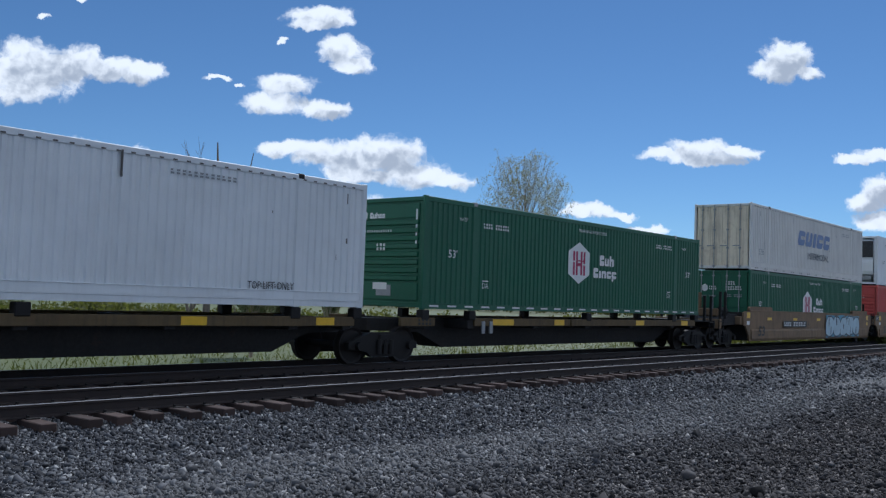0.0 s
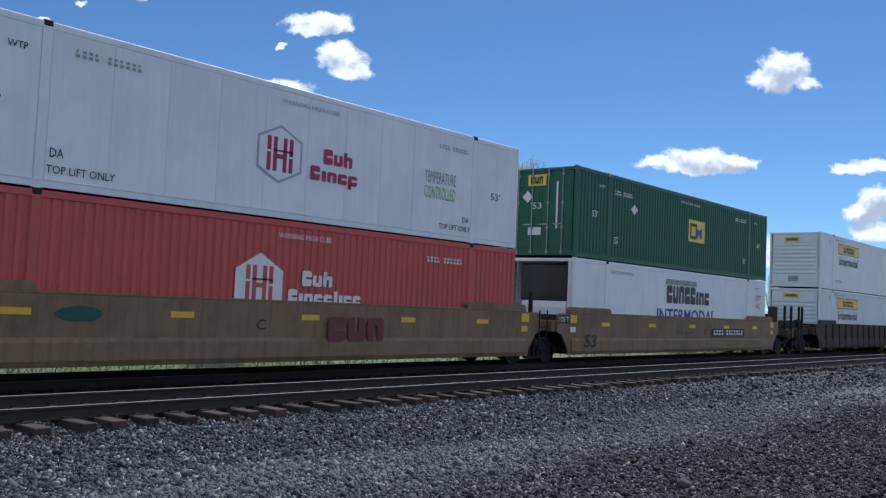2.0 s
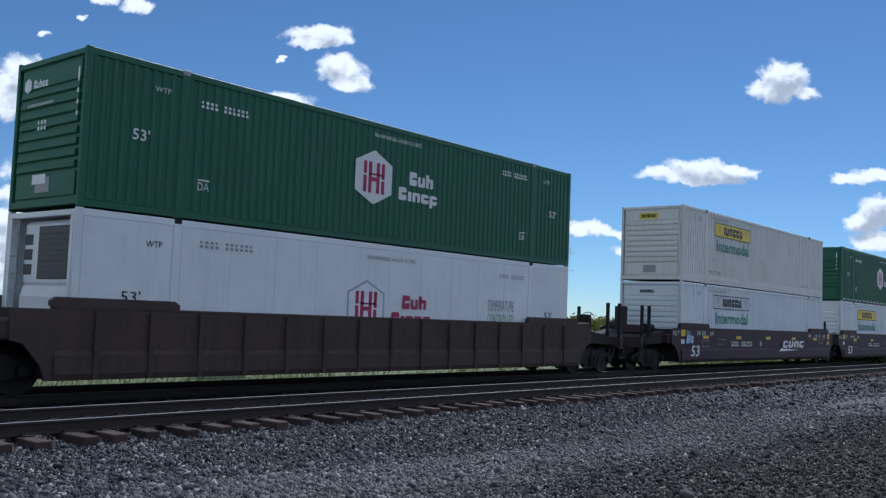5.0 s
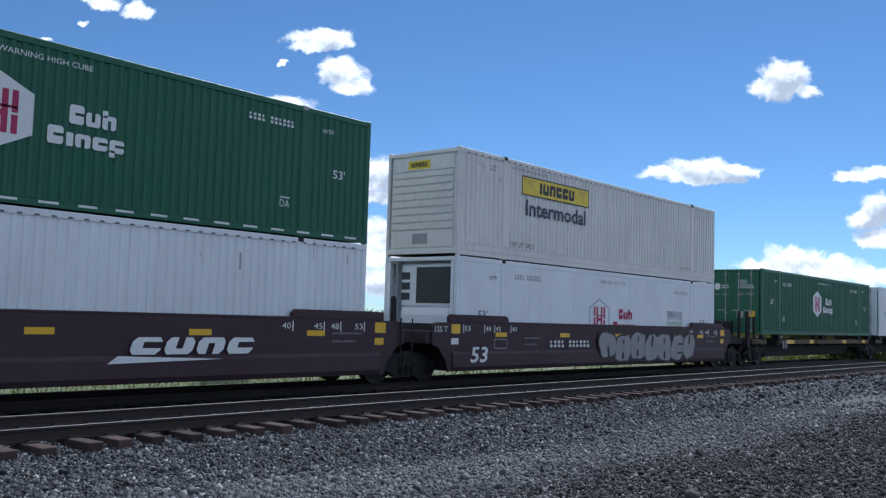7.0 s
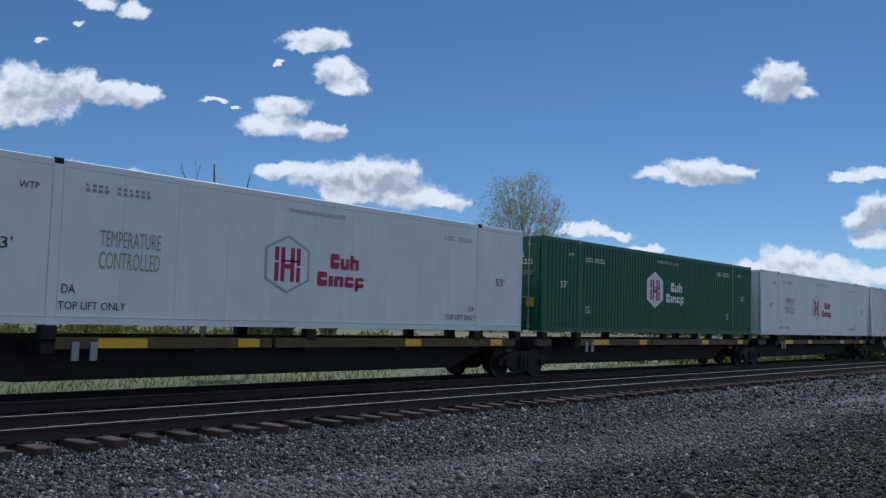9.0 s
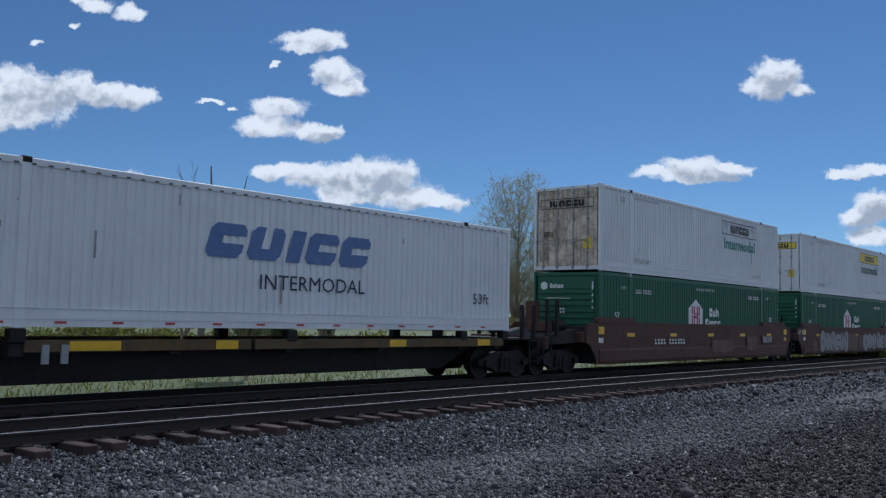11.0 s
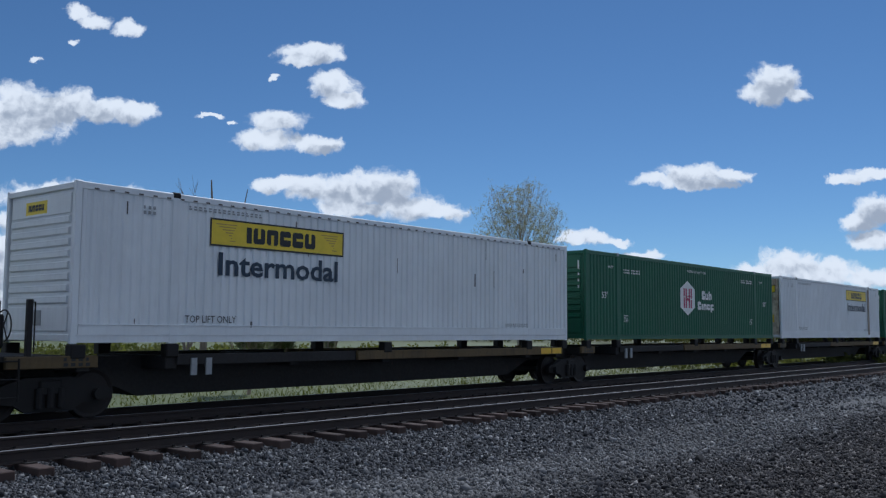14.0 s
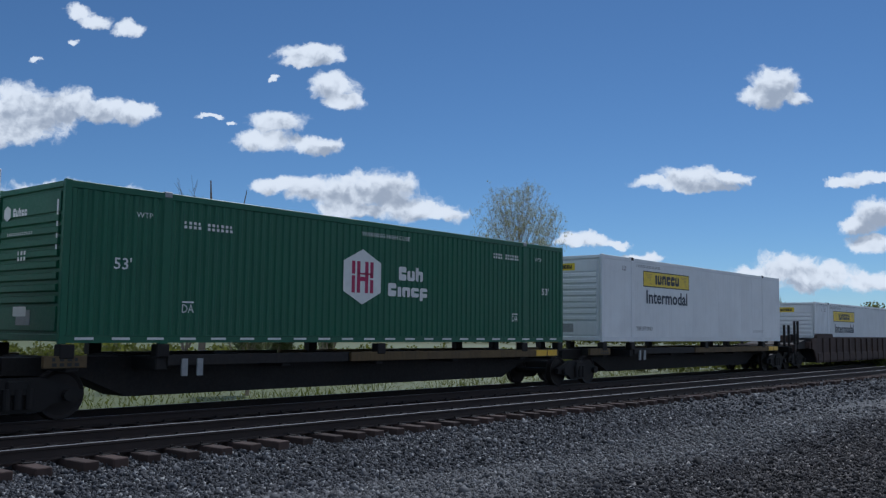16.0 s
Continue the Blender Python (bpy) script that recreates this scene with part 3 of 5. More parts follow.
build_ground()
scatter_stones(125000, 26.0, 3, 0.0168)
scatter_stones(26000, 60.0, 4, 0.027)
build_track(NEAR_C, "empty near track with rusty rails on worn brown wooden ties", random.Random(5), 2.2, 95)
build_track(FAR_C, "far track with rusty rails that carries the train", random.Random(6), 5, 95)

# ---- containers: local x from the leading end, y from the near side, z from the base ----
CL, CW, CH = 16.15, 2.59, 2.90
POST_A, POST_B = 2.08, 14.10
MOVERS = []


def wave_side(bm, x0, x1, z0, z1, y_out, y_in, period, depth):
    """Corrugated sheet with trapezoid folds, closed at the back."""
    n = max(1, round((x1 - x0) / period))
    p, line = (x1 - x0) / n, []
    for i in range(n):
        a = x0 + i * p
        line += [(a, y_out), (a + 0.36 * p, y_out), (a + 0.5 * p, y_out + depth), (a + 0.86 * p, y_out + depth)]
    line.append((x1, y_out))
    lo, hi = [bm.verts.new((x, y, z0)) for x, y in line], [bm.verts.new((x, y, z1)) for x, y in line]
    for i in range(len(line) - 1):
        bm.faces.new((lo[i], lo[i + 1], hi[i + 1], hi[i]))
    b = [bm.verts.new(k) for k in ((x0, y_in, z0), (x1, y_in, z0), (x1, y_in, z1), (x0, y_in, z1))]
    bm.faces.new((b[1], b[0], b[3], b[2]))


def wave_roof(bm):
    """Roof sheet with shallow cross folds."""
    line = []
    for i in range(26):
        a = 0.1 + i * 0.61
        line += [(a, CH - 0.045), (a + 0.22, CH - 0.045), (a + 0.3, CH - 0.025), (a + 0.53, CH - 0.025)]
    line.append((CL - 0.1, CH - 0.045))
    prism(bm, [(0.1, CH - 0.08), (CL - 0.1, CH - 0.08)] + line[::-1], "y", 0.088, CW - 0.088)


def side_panels(c, body, kind, near):
    """Sheets between the posts: folded steel, or flat panels with fine seams."""
    y0, y1 = (0.0, 0.06) if near else (CW, CW - 0.06)
    d = 1 if near else -1
    for a, b in ((0.14, POST_A - 0.1), (POST_A + 0.1, POST_B - 0.1), (POST_B + 0.1, CL - 0.14)):
        if kind == "wave":
            part_of("side_panel", shared(("side_panel", near, a), lambda bm: wave_side(bm, a, b, 0.17, CH - 0.15, y0, y1, 0.20, 0.030 * d)), body, c)
        else:
            k = max(1, round((b - a) / 1.24))
            w = (b - a) / k
            me = shared(("side_panel", near, "flat", k), lambda bm: box(bm, 0.0015, w - 0.0015, min(y0, y1), max(y0, y1), 0.17, CH - 0.15, 0.003))
            for i in range(k):
                part_of("side_panel", me, body, c).location = (a + i * w, 0, 0)


def container_shell(c, body, side="wave", dark_cast=True, post=None):
    """Side panels, rails, posts, roof and floor."""
    post = post or body
    for near in (True, False):
        side_panels(c, body, side, near)
        ya, yb = (-0.004, 0.09) if near else (CW - 0.09, CW + 0.004)
        part_of("top_rail", shared(("top_rail", near), lambda bm: box(bm, 0.1, CL - 0.1, ya, yb, CH - 0.15, CH - 0.016, 0.012)), body, c)
        part_of("bottom_rail", shared(("bottom_rail", near), lambda bm: prism(bm, [(ya, 0.022), (yb, 0.022), (yb, 0.17), (yb + (0 if near else 0.012), 0.175), (yb, 0.165), (ya, 0.165), (ya - (0.012 if near else 0), 0.175), (ya - (0.012 if near else 0), 0.15), (ya, 0.145)][:2] + ([(yb, 0.172), (ya - 0.012, 0.172), (ya - 0.012, 0.148), (ya, 0.142)] if near else [(yb, 0.142), (yb + 0.012, 0.148), (yb + 0.012, 0.172), (ya, 0.172)]), "x", 0.1, CL - 0.1)), body, c)
        for x in (0.0, CL - 0.14):
            part_of("corner_post", shared(("corner_post", near, x), lambda bm: box(bm, x, x + 0.14, ya - 0.001 * near, yb, 0.0, CH, 0.015)), body, c)
        for x in (POST_A, POST_B):
            part_of("lift_post", shared(("lift_post", near, x), lambda bm: box(bm, x - 0.095, x + 0.095, ya - 0.006 if near else ya, yb if near else yb + 0.006, 0.0, CH - 0.1, 0.01)), post, c)
            part_of("corner_casting", shared(("corner_casting", near, x), lambda bm: box(bm, x - 0.09, x + 0.09, ya - 0.008 if near else ya - 0.06, yb + 0.06 if near else yb + 0.008, CH - 0.11, CH + 0.006, 0.015)), IRON if dark_cast else FAINT, c)
    part_of("roof", shared(("roof",), lambda bm: wave_roof(bm)), body, c)
    part_of("floor", shared(("floor",), lambda bm: box(bm, 0.14, CL - 0.14, 0.1, CW - 0.1, 0.06, 0.16)), SPINE, c)


def end_frame(c, body, x0, x1):
    part_of("end_sill", shared(("end_sill", x0), lambda bm: box(bm, x0, x1, 0.08, CW - 0.08, 0.045, 0.17, 0.01)), body, c)
    part_of("end_header", shared(("end_header", x0), lambda bm: box(bm, x0, x1, 0.08, CW - 0.08, CH - 0.14, CH - 0.035, 0.01)), body, c)


def ribbed_end(c, body):
    """Closed leading end with flat head panel and horizontal ribs."""
    end_frame(c, body, 0.0, 0.12)
    part_of("front_panel", shared(("front_panel",), lambda bm: box(bm, 0.055, 0.10, 0.13, CW - 0.13, 0.17, CH - 0.14)), body, c)
    rib = shared(("rib",), lambda bm: prism(bm, [(0.058, -0.075), (0.004, -0.045), (0.004, 0.055), (0.058, 0.075)], "z", -1.08, 1.08) and bmesh.ops.rotate(bm, verts=bm.verts, cent=(0, 0, 0), matrix=Matrix.Rotation(math.pi / 2, 3, "X")))
    for i in range(8):
        ob = part_of("rib", rib, body, c)
        ob.location = (0.0, CW / 2, 0.78 + i * 0.205)
    part_of("head_panel", shared(("head_panel",), lambda bm: box(bm, 0.022, 0.054, 0.2, CW - 0.2, 2.33, CH - 0.2, 0.01)), body, c)
    part_of("foot_panel", shared(("foot_panel",), lambda bm: box(bm, 0.022, 0.054, 0.2, CW - 0.2, 0.22, 0.66, 0.01)), body, c)
    part_of("label_plate", shared(("label_plate",), lambda bm: box(bm, 0.012, 0.0218, 1.1, 1.62, 0.32, 0.6)), FAINT, c)


def door_end(c, body, at_front=True, rust=None):
    """Two door leaves with folds, four locking rods, hinges and handles."""
    k = 0.0 if at_front else CL
    d = 1 if at_front else -1
    end_frame(c, body, *sorted((k, k + 0.12 * d)))
    for i, (a, b) in enumerate(((0.14, CW / 2 - 0.008), (CW / 2 + 0.008, CW - 0.14))):
        def leaf(bm, a=a, b=b):
            box(bm, *sorted((k + 0.035 * d, k + 0.085 * d)), a, b, 0.17, CH - 0.14)
        door = part_of("door", shared(("door", at_front, i), leaf), rust or body, c)
        for j in range(0 if rust else 5):
            z = 0.28 + j * 0.5
            part_of("door_panel", shared(("door_panel", at_front, i, j), lambda bm: box(bm, *sorted((k + 0.016 * d, k + 0.034 * d)), a + 0.08, b - 0.08, z, z + 0.34, 0.006)), rust or body, door)
        for u in (0.3, 0.78):
            y = a + u * (b - a)
            rod = part_of("locking_rod", shared(("locking_rod", at_front, i, u), lambda bm: [tube(bm, (k - 0.012 * d, y, 0.06), (k - 0.012 * d, y, CH - 0.05), 0.02)] + [box(bm, *sorted((k - 0.03 * d, k + 0.02 * d)), y - 0.05, y + 0.05, z, z + 0.07) for z in (0.12, 0.9, 1.7, 2.6)]), FAINT, door)
            part_of("handle", shared(("handle", at_front, i, u), lambda bm: box(bm, *sorted((k - 0.04 * d, k - 0.015 * d)), y - 0.02, y + 0.32, 1.02, 1.06)), FAINT, door)


def reefer_end(c, body, dark_low=False):
    """Open-framed leading end with the cooling machine: black grille, pale housing, ladder."""
    end_frame(c, body, 0.0, 0.12)
    for y in (0.1, CW - 0.2):
        part_of("frame_post", shared(("frame_post", y), lambda bm: box(bm, 0.0, 0.12, y, y + 0.1, 0.17, CH - 0.14)), body, c)
    part_of("bulkhead", shared(("bulkhead",), lambda bm: box(bm, 0.62, 0.7, 0.05, CW - 0.05, 0.12, CH - 0.1)), body, c)
    part_of("lower_housing", shared(("lower_housing",), lambda bm: prism(bm, [(0.1, 0.62), (0.62, 0.62), (0.62, 1.5), (0.1, 1.5), (0.04, 1.3), (0.04, 0.8)], "y", 0.28, CW - 0.62)), body, c)
    unit = part_of("cooling_unit", shared(("cooling_unit",), lambda bm: box(bm, 0.12, 0.62, 0.24, CW - 0.5, 1.502, CH - 0.2, 0.06)), GRILLE if dark_low else body, c)
    part_of("grille", shared(("grille",), lambda bm: [box(bm, 0.10, 0.15, 0.3, 1.5, 1.62, CH - 0.3, 0.01)] + [box(bm, 0.085, 0.11, 0.33, 1.47, 1.66 + 0.1 * i, 1.69 + 0.1 * i) for i in range(9)]), GRILLE, unit)
    part_of("side_vent", shared(("side_vent",), lambda bm: [box(bm, 0.11, 0.16, CW - 0.85, CW - 0.55, 1.7 + 0.28 * i, 1.9 + 0.28 * i) for i in range(3)]), GRILLE, unit)
    part_of("fuel_tank", shared(("fuel_tank",), lambda bm: tube(bm, (0.35, 0.4, 0.4), (0.35, 1.7, 0.4), 0.2, None, 14)), FAINT, c, "grey fuel tank")
    lad = part_of("ladder", shared(("reefer_ladder",), lambda bm: [tube(bm, (0.02, CW - y, 0.2), (0.02, CW - y, CH - 0.1), 0.02, None, 6) for y in (0.16, 0.46)] + [tube(bm, (0.02, CW - 0.16, 0.4 + 0.33 * i), (0.02, CW - 0.46, 0.4 + 0.33 * i), 0.014, None, 6) for i in range(8)]), FAINT, c)


def container(unit_s, level, body, label, end="ribbed", side="wave", dark_cast=True, post=None, rust=None, group="containers on the train", dark_low=False):
    c = empty("container", label, "container", group)
    container_shell(c, body, side, dark_cast, post)
    if end == "ribbed":
        ribbed_end(c, body)
    elif end == "door":
        door_end(c, body, True, rust)
    else:
        reefer_end(c, body, dark_low)
    door_end(c, body, False)
    if body in (WHITE, WHITE_OLD) and side == "wave":
        part_of("kick_rail", shared(("kick_rail",), kick_rail), body, c)
    if body in (WHITE, WHITE_OLD) and side == "wave":
        tagged(part_of("rivet_row", shared(("rivet_row",), rivet_row), SCUFF, c), "row of small dark rivets", kind="stuff")
    if body in (WHITE, WHITE_OLD) and side == "wave":
        scuffs(c, int(unit_s) + (level == "top"), 12 if body is WHITE_OLD else 8)
    MOVERS.append((c, unit_s, SIDE_Y, {"flat": 1.335, "low": 0.42, "top": 3.325}[level]))
    return c


def kick_rail(bm):
    """Plain lower band of a sheet side, with a drip lip along its upper edge."""
    box(bm, 0.14, CL - 0.14, -0.007, 0.05, 0.176, 0.335)
    box(bm, 0.14, CL - 0.14, -0.022, 0.05, 0.336, 0.356, 0.004)


def rivet_row(bm):
    """Rivet heads in pairs along the upper rail."""
    for i in range(52):
        x = 0.35 + i * 0.3
        box(bm, x, x + 0.09, -0.010, -0.003, CH - 0.135, CH - 0.105)


# marks on the containers
def yellow_logo(c, right=False, yellow=True, ink=NAVY, end=True):
    """Oblong freight-company panel with plain blocks, and the word under it."""
    o = 6.95 if right else 0.0
    top = 2.60 if right else 2.5
    if yellow:
        patch(2.86 + o, 6.55 + o, top - 0.56, top, YELLOW, c)
    outline(2.86 + o, 6.55 + o, top - 0.56, top, 0.035, INK, c)
    for a, s in ((3.0, 1), (5.85, -1)):
        p, f = quads([(a + o + 0.08 * i * (1 if s > 0 else 1), a + o + 0.52 - 0.03 * i, top - 0.12 - 0.055 * i, top - 0.10 - 0.055 * i) for i in range(7)])
        put_flat("scroll", p, f, GOLD if yellow else FAINT, c, "s", -0.012)
    wordmark(3.75 + o, 5.72 + o, top - 0.45, top - 0.12, "lCNCNN", INK, c)
    lettering("Intermodal", 3.08 + o, 6.38 + o, top - 1.15, top - 0.68, ink, c, bold=0.022)
    lettering("TOP LIFT ONLY", 2.33, 3.55, 0.40, 0.54, INK, c)
    bars(12.9, 14.0, 0.40, 0.48, 12, FAINT, c)
    bars(2.35, 4.2, 2.60, 2.68, 16, FAINT, c)
    bars(1.35, 1.65, 2.42, 2.58, 3, FAINT, c)
    if end:
        if yellow:
            patch(0.75, 1.55, 2.38, 2.62, YELLOW, c, "e", 0.02)
        wordmark(0.85, 1.45, 2.44, 2.56, "lCNCNN", INK, c, "e", 0.015)
        bars(0.8, 1.5, 2.24, 2.28, 9, FAINT, c, "e", 0.02)


def scuffs(c, seed, n=9):
    """Scratches and short dark marks on a white side."""
    rnd = random.Random(seed)
    rects = []
    for _ in range(n):
        u, v = rnd.uniform(0.4, 15.7), rnd.uniform(0.3, 2.5)
        rects.append((u, u + rnd.choice((0.015, 0.02, 0.05)), v, v + rnd.choice((0.06, 0.12, 0.35, 0.5))))
    for u in (1.0, 5.1, 15.5):
        rects.append((u, u + 0.03, 2.38, 2.62))
    p, f = quads(rects)
    put_flat("scuff", p, f, FAINT if seed % 2 else SCUFF, c, "s", -0.007)


def door_logo(c, yellow=True):
    if yellow:
        patch(0.25, 2.34, 2.12, 2.46, YELLOW, c, "e", 0.006)
    outline(0.25, 2.34, 2.12, 2.46, 0.025, INK, c, "e", 0.003)
    wordmark(0.6, 2.0, 2.18, 2.4, "lCNCNN", INK, c, "e", 0.001)
    patch(1.95, 2.25, 0.75, 1.1, YELLOW, c, "e", 0.006)
    bars(0.4, 0.8, 1.2, 1.35, 5, INK, c, "e", 0.006)


def hexagon(u, v, w, h):
    return [(u - w / 2, v - h * 0.27), (u, v - h / 2), (u + w / 2, v - h * 0.27), (u + w / 2, v + h * 0.27), (u, v + h / 2), (u - w / 2, v + h * 0.27)]


def hex_logo(c, u=7.4, v=1.52, shield=LETTER, ink=MAGENTA, words=LETTER, ring=None, house=False, word_u=8.2, extra=0):
    """Six-sided (or house-shaped) badge with barred strokes and a two-line plain word mark."""
    if ring:
        polygon(hexagon(u, v, 1.25, 1.26), ring, c, off=-0.008)
        polygon(hexagon(u, v, 1.13, 1.14), shield, c, off=-0.010)
    elif house:
        polygon([(u - 0.63, v - 1.0), (u + 0.63, v - 1.0), (u + 0.63, v + 0.27), (u, v + 0.63), (u - 0.63, v + 0.27)], shield, c)
    else:
        polygon(hexagon(u, v, 1.25, 1.3), shield, c)
    k = 0.18
    p, f = quads([(u - 0.36, u - 0.25, v - 0.38 - k * house, v + 0.02), (u - 0.36, u - 0.25, v + 0.06, v + 0.36), (u - 0.19, u - 0.08, v - 0.38 - k * house, v + 0.36), (u + 0.08, u + 0.19, v - 0.38 - k * house, v + 0.36), (u + 0.25, u + 0.36, v - 0.38 - k * house, v - 0.06), (u + 0.25, u + 0.36, v - 0.02, v + 0.36), (u - 0.08, u + 0.08, v - 0.1, v - 0.0), (u - 0.19, u + 0.36, v + 0.05, v + 0.09)])
    put_flat("emblem", p, f, ink, c, "s", -0.013)
    b = v - 0.1
    wordmark(word_u + 0.38, word_u + 1.32, b + 0.08, b + 0.42, "Nub", words, c)
    wordmark(word_u, word_u + 1.5 + extra, b - 0.32, b + 0.0, "Ciouplioo" if extra else "Cioup", words, c)


def box_marks(c, ink=LETTER, stripes=False, da=True, warning=True):
    """Standard side marks of a green or red box."""
    if warning:
        lettering("WARNING HIGH CUBE", 7.35, 9.05, 2.52, 2.62, ink, c)
    bars(2.45, 3.65, 2.24, 2.38, 10, ink, c)
    bars(12.55, 13.8, 2.34, 2.48, 10, ink, c)
    lettering("53'", 0.98, 1.34, 1.36, 1.58, ink, c, bold=0.012)
    lettering("53'", 14.96, 15.34, 1.40, 1.60, ink, c, bold=0.012)
    lettering("WTP", 1.4, 1.75, 2.35, 2.45, ink, c)
    lettering("WTP", 14.6, 14.95, 2.38, 2.48, ink, c)
    if da:
        for u in (2.46, 13.45):
            lettering("DA", u, u + 0.27, 0.6, 0.76, ink, c)
            patch(u, u + 0.27, 0.79, 0.82, ink, c, off=-0.012, name="marking")
    if stripes:
        p, f = quads([(0.28 + 0.72 * i, 0.64 + 0.72 * i, 0.075, 0.12) for i in range(22)])
        put_flat("reflective_strip", p, f, LETTER, c, "s", -0.015)


def green_box(s, level, end="ribbed", house=False, stripes=False, note=""):
    c = container(s, level, GREEN, "green corrugated steel freight container with white badge" + note, end, dark_cast=False)
    u = 7.2 if end == "door" else 7.3 if house else 7.4
    hex_logo(c, u, 1.55, house=house, word_u=u + 0.88)
    box_marks(c, stripes=stripes)
    if end == "ribbed":
        polygon(hexagon(0.42, 2.42, 0.26, 0.3), LETTER, c, "e", 0.02)
        wordmark(0.65, 1.2, 2.34, 2.5, "Noboo", LETTER, c, "e", 0.02)
        bars(0.5, 1.5, 1.98, 2.03, 12, LETTER, c, "e", -0.004)
        bars(0.95, 1.3, 1.5, 1.68, 3, LETTER, c, "e", -0.004)
        patch(0.85, 1.35, 0.48, 0.66, LETTER, c, "e", 0.008, "plate")
        bars(2.28, 2.36, 1.6, 2.55, 1, LETTER, c, "e", 0.02)
    else:
        polygon(hexagon(0.55, 2.1, 0.26, 0.34), LETTER, c, "e", 0.006)
        bars(0.75, 1.1, 2.02, 2.18, 4, LETTER, c, "e", 0.006)
        bars(1.5, 1.95, 2.24, 2.4, 4, LETTER, c, "e", 0.006)
        bars(1.5, 2.25, 2.02, 2.18, 7, LETTER, c, "e", 0.006)
        bars(1.5, 2.25, 1.72, 1.84, 9, FAINT, c, "e", 0.006)
        bars(0.4, 1.1, 1.72, 1.78, 9, FAINT, c, "e", 0.006)
        patch(2.0, 2.28, 0.75, 1.02, ORANGE, c, "e", 0.006)
        patch(1.45, 1.75, 0.72, 1.0, FAINT, c, "e", 0.006)
    return c


def white_reefer(s, level, temp_u, end="reefer", label=""):
    c = container(s, level, WHITE, label or "white smooth-sided refrigerated container with magenta badge", end, side="smooth")
    hex_logo(c, 7.32, 1.38, shield=WHITE, ink=MAGENTA, words=MAGENTA, ring=GREY_LINE)
    lettering("TEMPERATURE", temp_u, temp_u + 1.25, 1.42, 1.72, FAINT, c)
    lettering("CONTROLLED", temp_u, temp_u + 1.25, 1.02, 1.34, LIME, c)
    for u in (2.2, 12.68):
        lettering("TOP LIFT ONLY", u, u + 1.3, 0.28, 0.42, INK, c)
    lettering("DA", 2.25, 2.5, 0.56, 0.72, INK, c)
    lettering("DA", 13.65, 13.92, 0.52, 0.66, INK, c)
    lettering("53'", 14.86, 15.28, 1.26, 1.46, INK, c)
    lettering("53'", 0.95, 1.35, 1.26, 1.46, INK, c)
    lettering("WTP", 1.4, 1.75, 2.3, 2.42, INK, c)
    lettering("WARNING HIGH CUBE", 7.3, 9.0, 2.5, 2.6, FAINT, c)
    bars(2.6, 3.95, 2.38, 2.52, 10, FAINT, c)
    bars(12.6, 13.8, 2.35, 2.46, 10, FAINT, c)
    return c


def crest(c, u, v, w, h, off=-0.012, face="s"):
    """Heraldic badge as plain shapes."""
    polygon([(u - w * 0.28, v - h * 0.1), (u - w * 0.28, v - h * 0.38), (u, v - h * 0.5), (u + w * 0.28, v - h * 0.38), (u + w * 0.28, v - h * 0.1)], NAVY, c, face=face, off=off)
    polygon(rounded(u, v + h * 0.06, w * 0.5, h * 0.3, 12), FAINT, c, face=face, off=off - 0.002)
    polygon(rounded(u, v + h * 0.33, w * 0.28, h * 0.26, 10), GOLD, c, face=face, off=off - 0.001)
    for k in (-1, 1):
        polygon([(u + k * w * a, v + h * b) for a, b in ((0.28, -0.45), (0.46, -0.4), (0.5, 0.05), (0.38, 0.24), (0.3, 0.0))][::k], OXBLOOD, c, face=face, off=off - 0.001)


# ---- wagons ----
AXLE, WHEEL_R = 0.89, 0.44


def truck(parent, s):
    """Two-axle truck centred at s along its wagon; y from the near side, as the containers."""
    yc = CW / 2
    for ax in (-AXLE, AXLE):
        for k in (-1, 1):
            w = part_of("wheel", shared(("wheel", k), lambda bm: lathe(bm, [(0.10, 0.16), (0.10, WHEEL_R - 0.07), (0.125, WHEEL_R - 0.015), (0.125, WHEEL_R), (0.0, WHEEL_R + 0.004), (-0.03, WHEEL_R + 0.025), (-0.045, WHEEL_R - 0.01), (-0.02, WHEEL_R - 0.08), (-0.02, 0.16)], 0, 0, k)), WHEEL, parent, "steel wheel")
            w.location = (s + ax, yc + k * (GAUGE - 0.035), WHEEL_R)
        a = part_of("axle", shared(("axle",), lambda bm: tube(bm, (0, -1.08, 0), (0, 1.08, 0), 0.085, None, 12)), IRON, parent)
        a.location = (s + ax, yc, WHEEL_R)
    for k in (-1, 1):
        def frame_mesh(bm, k=k):
            y0, y1 = k * 0.98 - 0.07, k * 0.98 + 0.07
            prism(bm, [(-1.2, 0.52), (-1.2, 0.36), (-0.62, 0.30), (-0.42, 0.17), (0.42, 0.17), (0.62, 0.30), (1.2, 0.36), (1.2, 0.52), (0.75, 0.66), (0.45, 0.76), (-0.45, 0.76), (-0.75, 0.66)], "y", y0, y1)
            for x in (-AXLE, AXLE):
                tube(bm, (x, k * 1.0, WHEEL_R), (x, k * 1.15, WHEEL_R), 0.11, 0.1, 12)
            for x in (-0.2, 0, 0.2):
                tube(bm, (x, k * 1.07, 0.24), (x, k * 1.07, 0.58), 0.075, None, 10)
        f = part_of("side_frame", shared(("side_frame", k), frame_mesh), IRON, parent)
        f.location = (s, yc, 0)
    b = part_of("bolster", shared(("bolster",), lambda bm: box(bm, -0.2, 0.2, -1.1, 1.1, 0.45, 0.72, 0.03)), IRON, parent)
    b.location = (s, yc, 0)


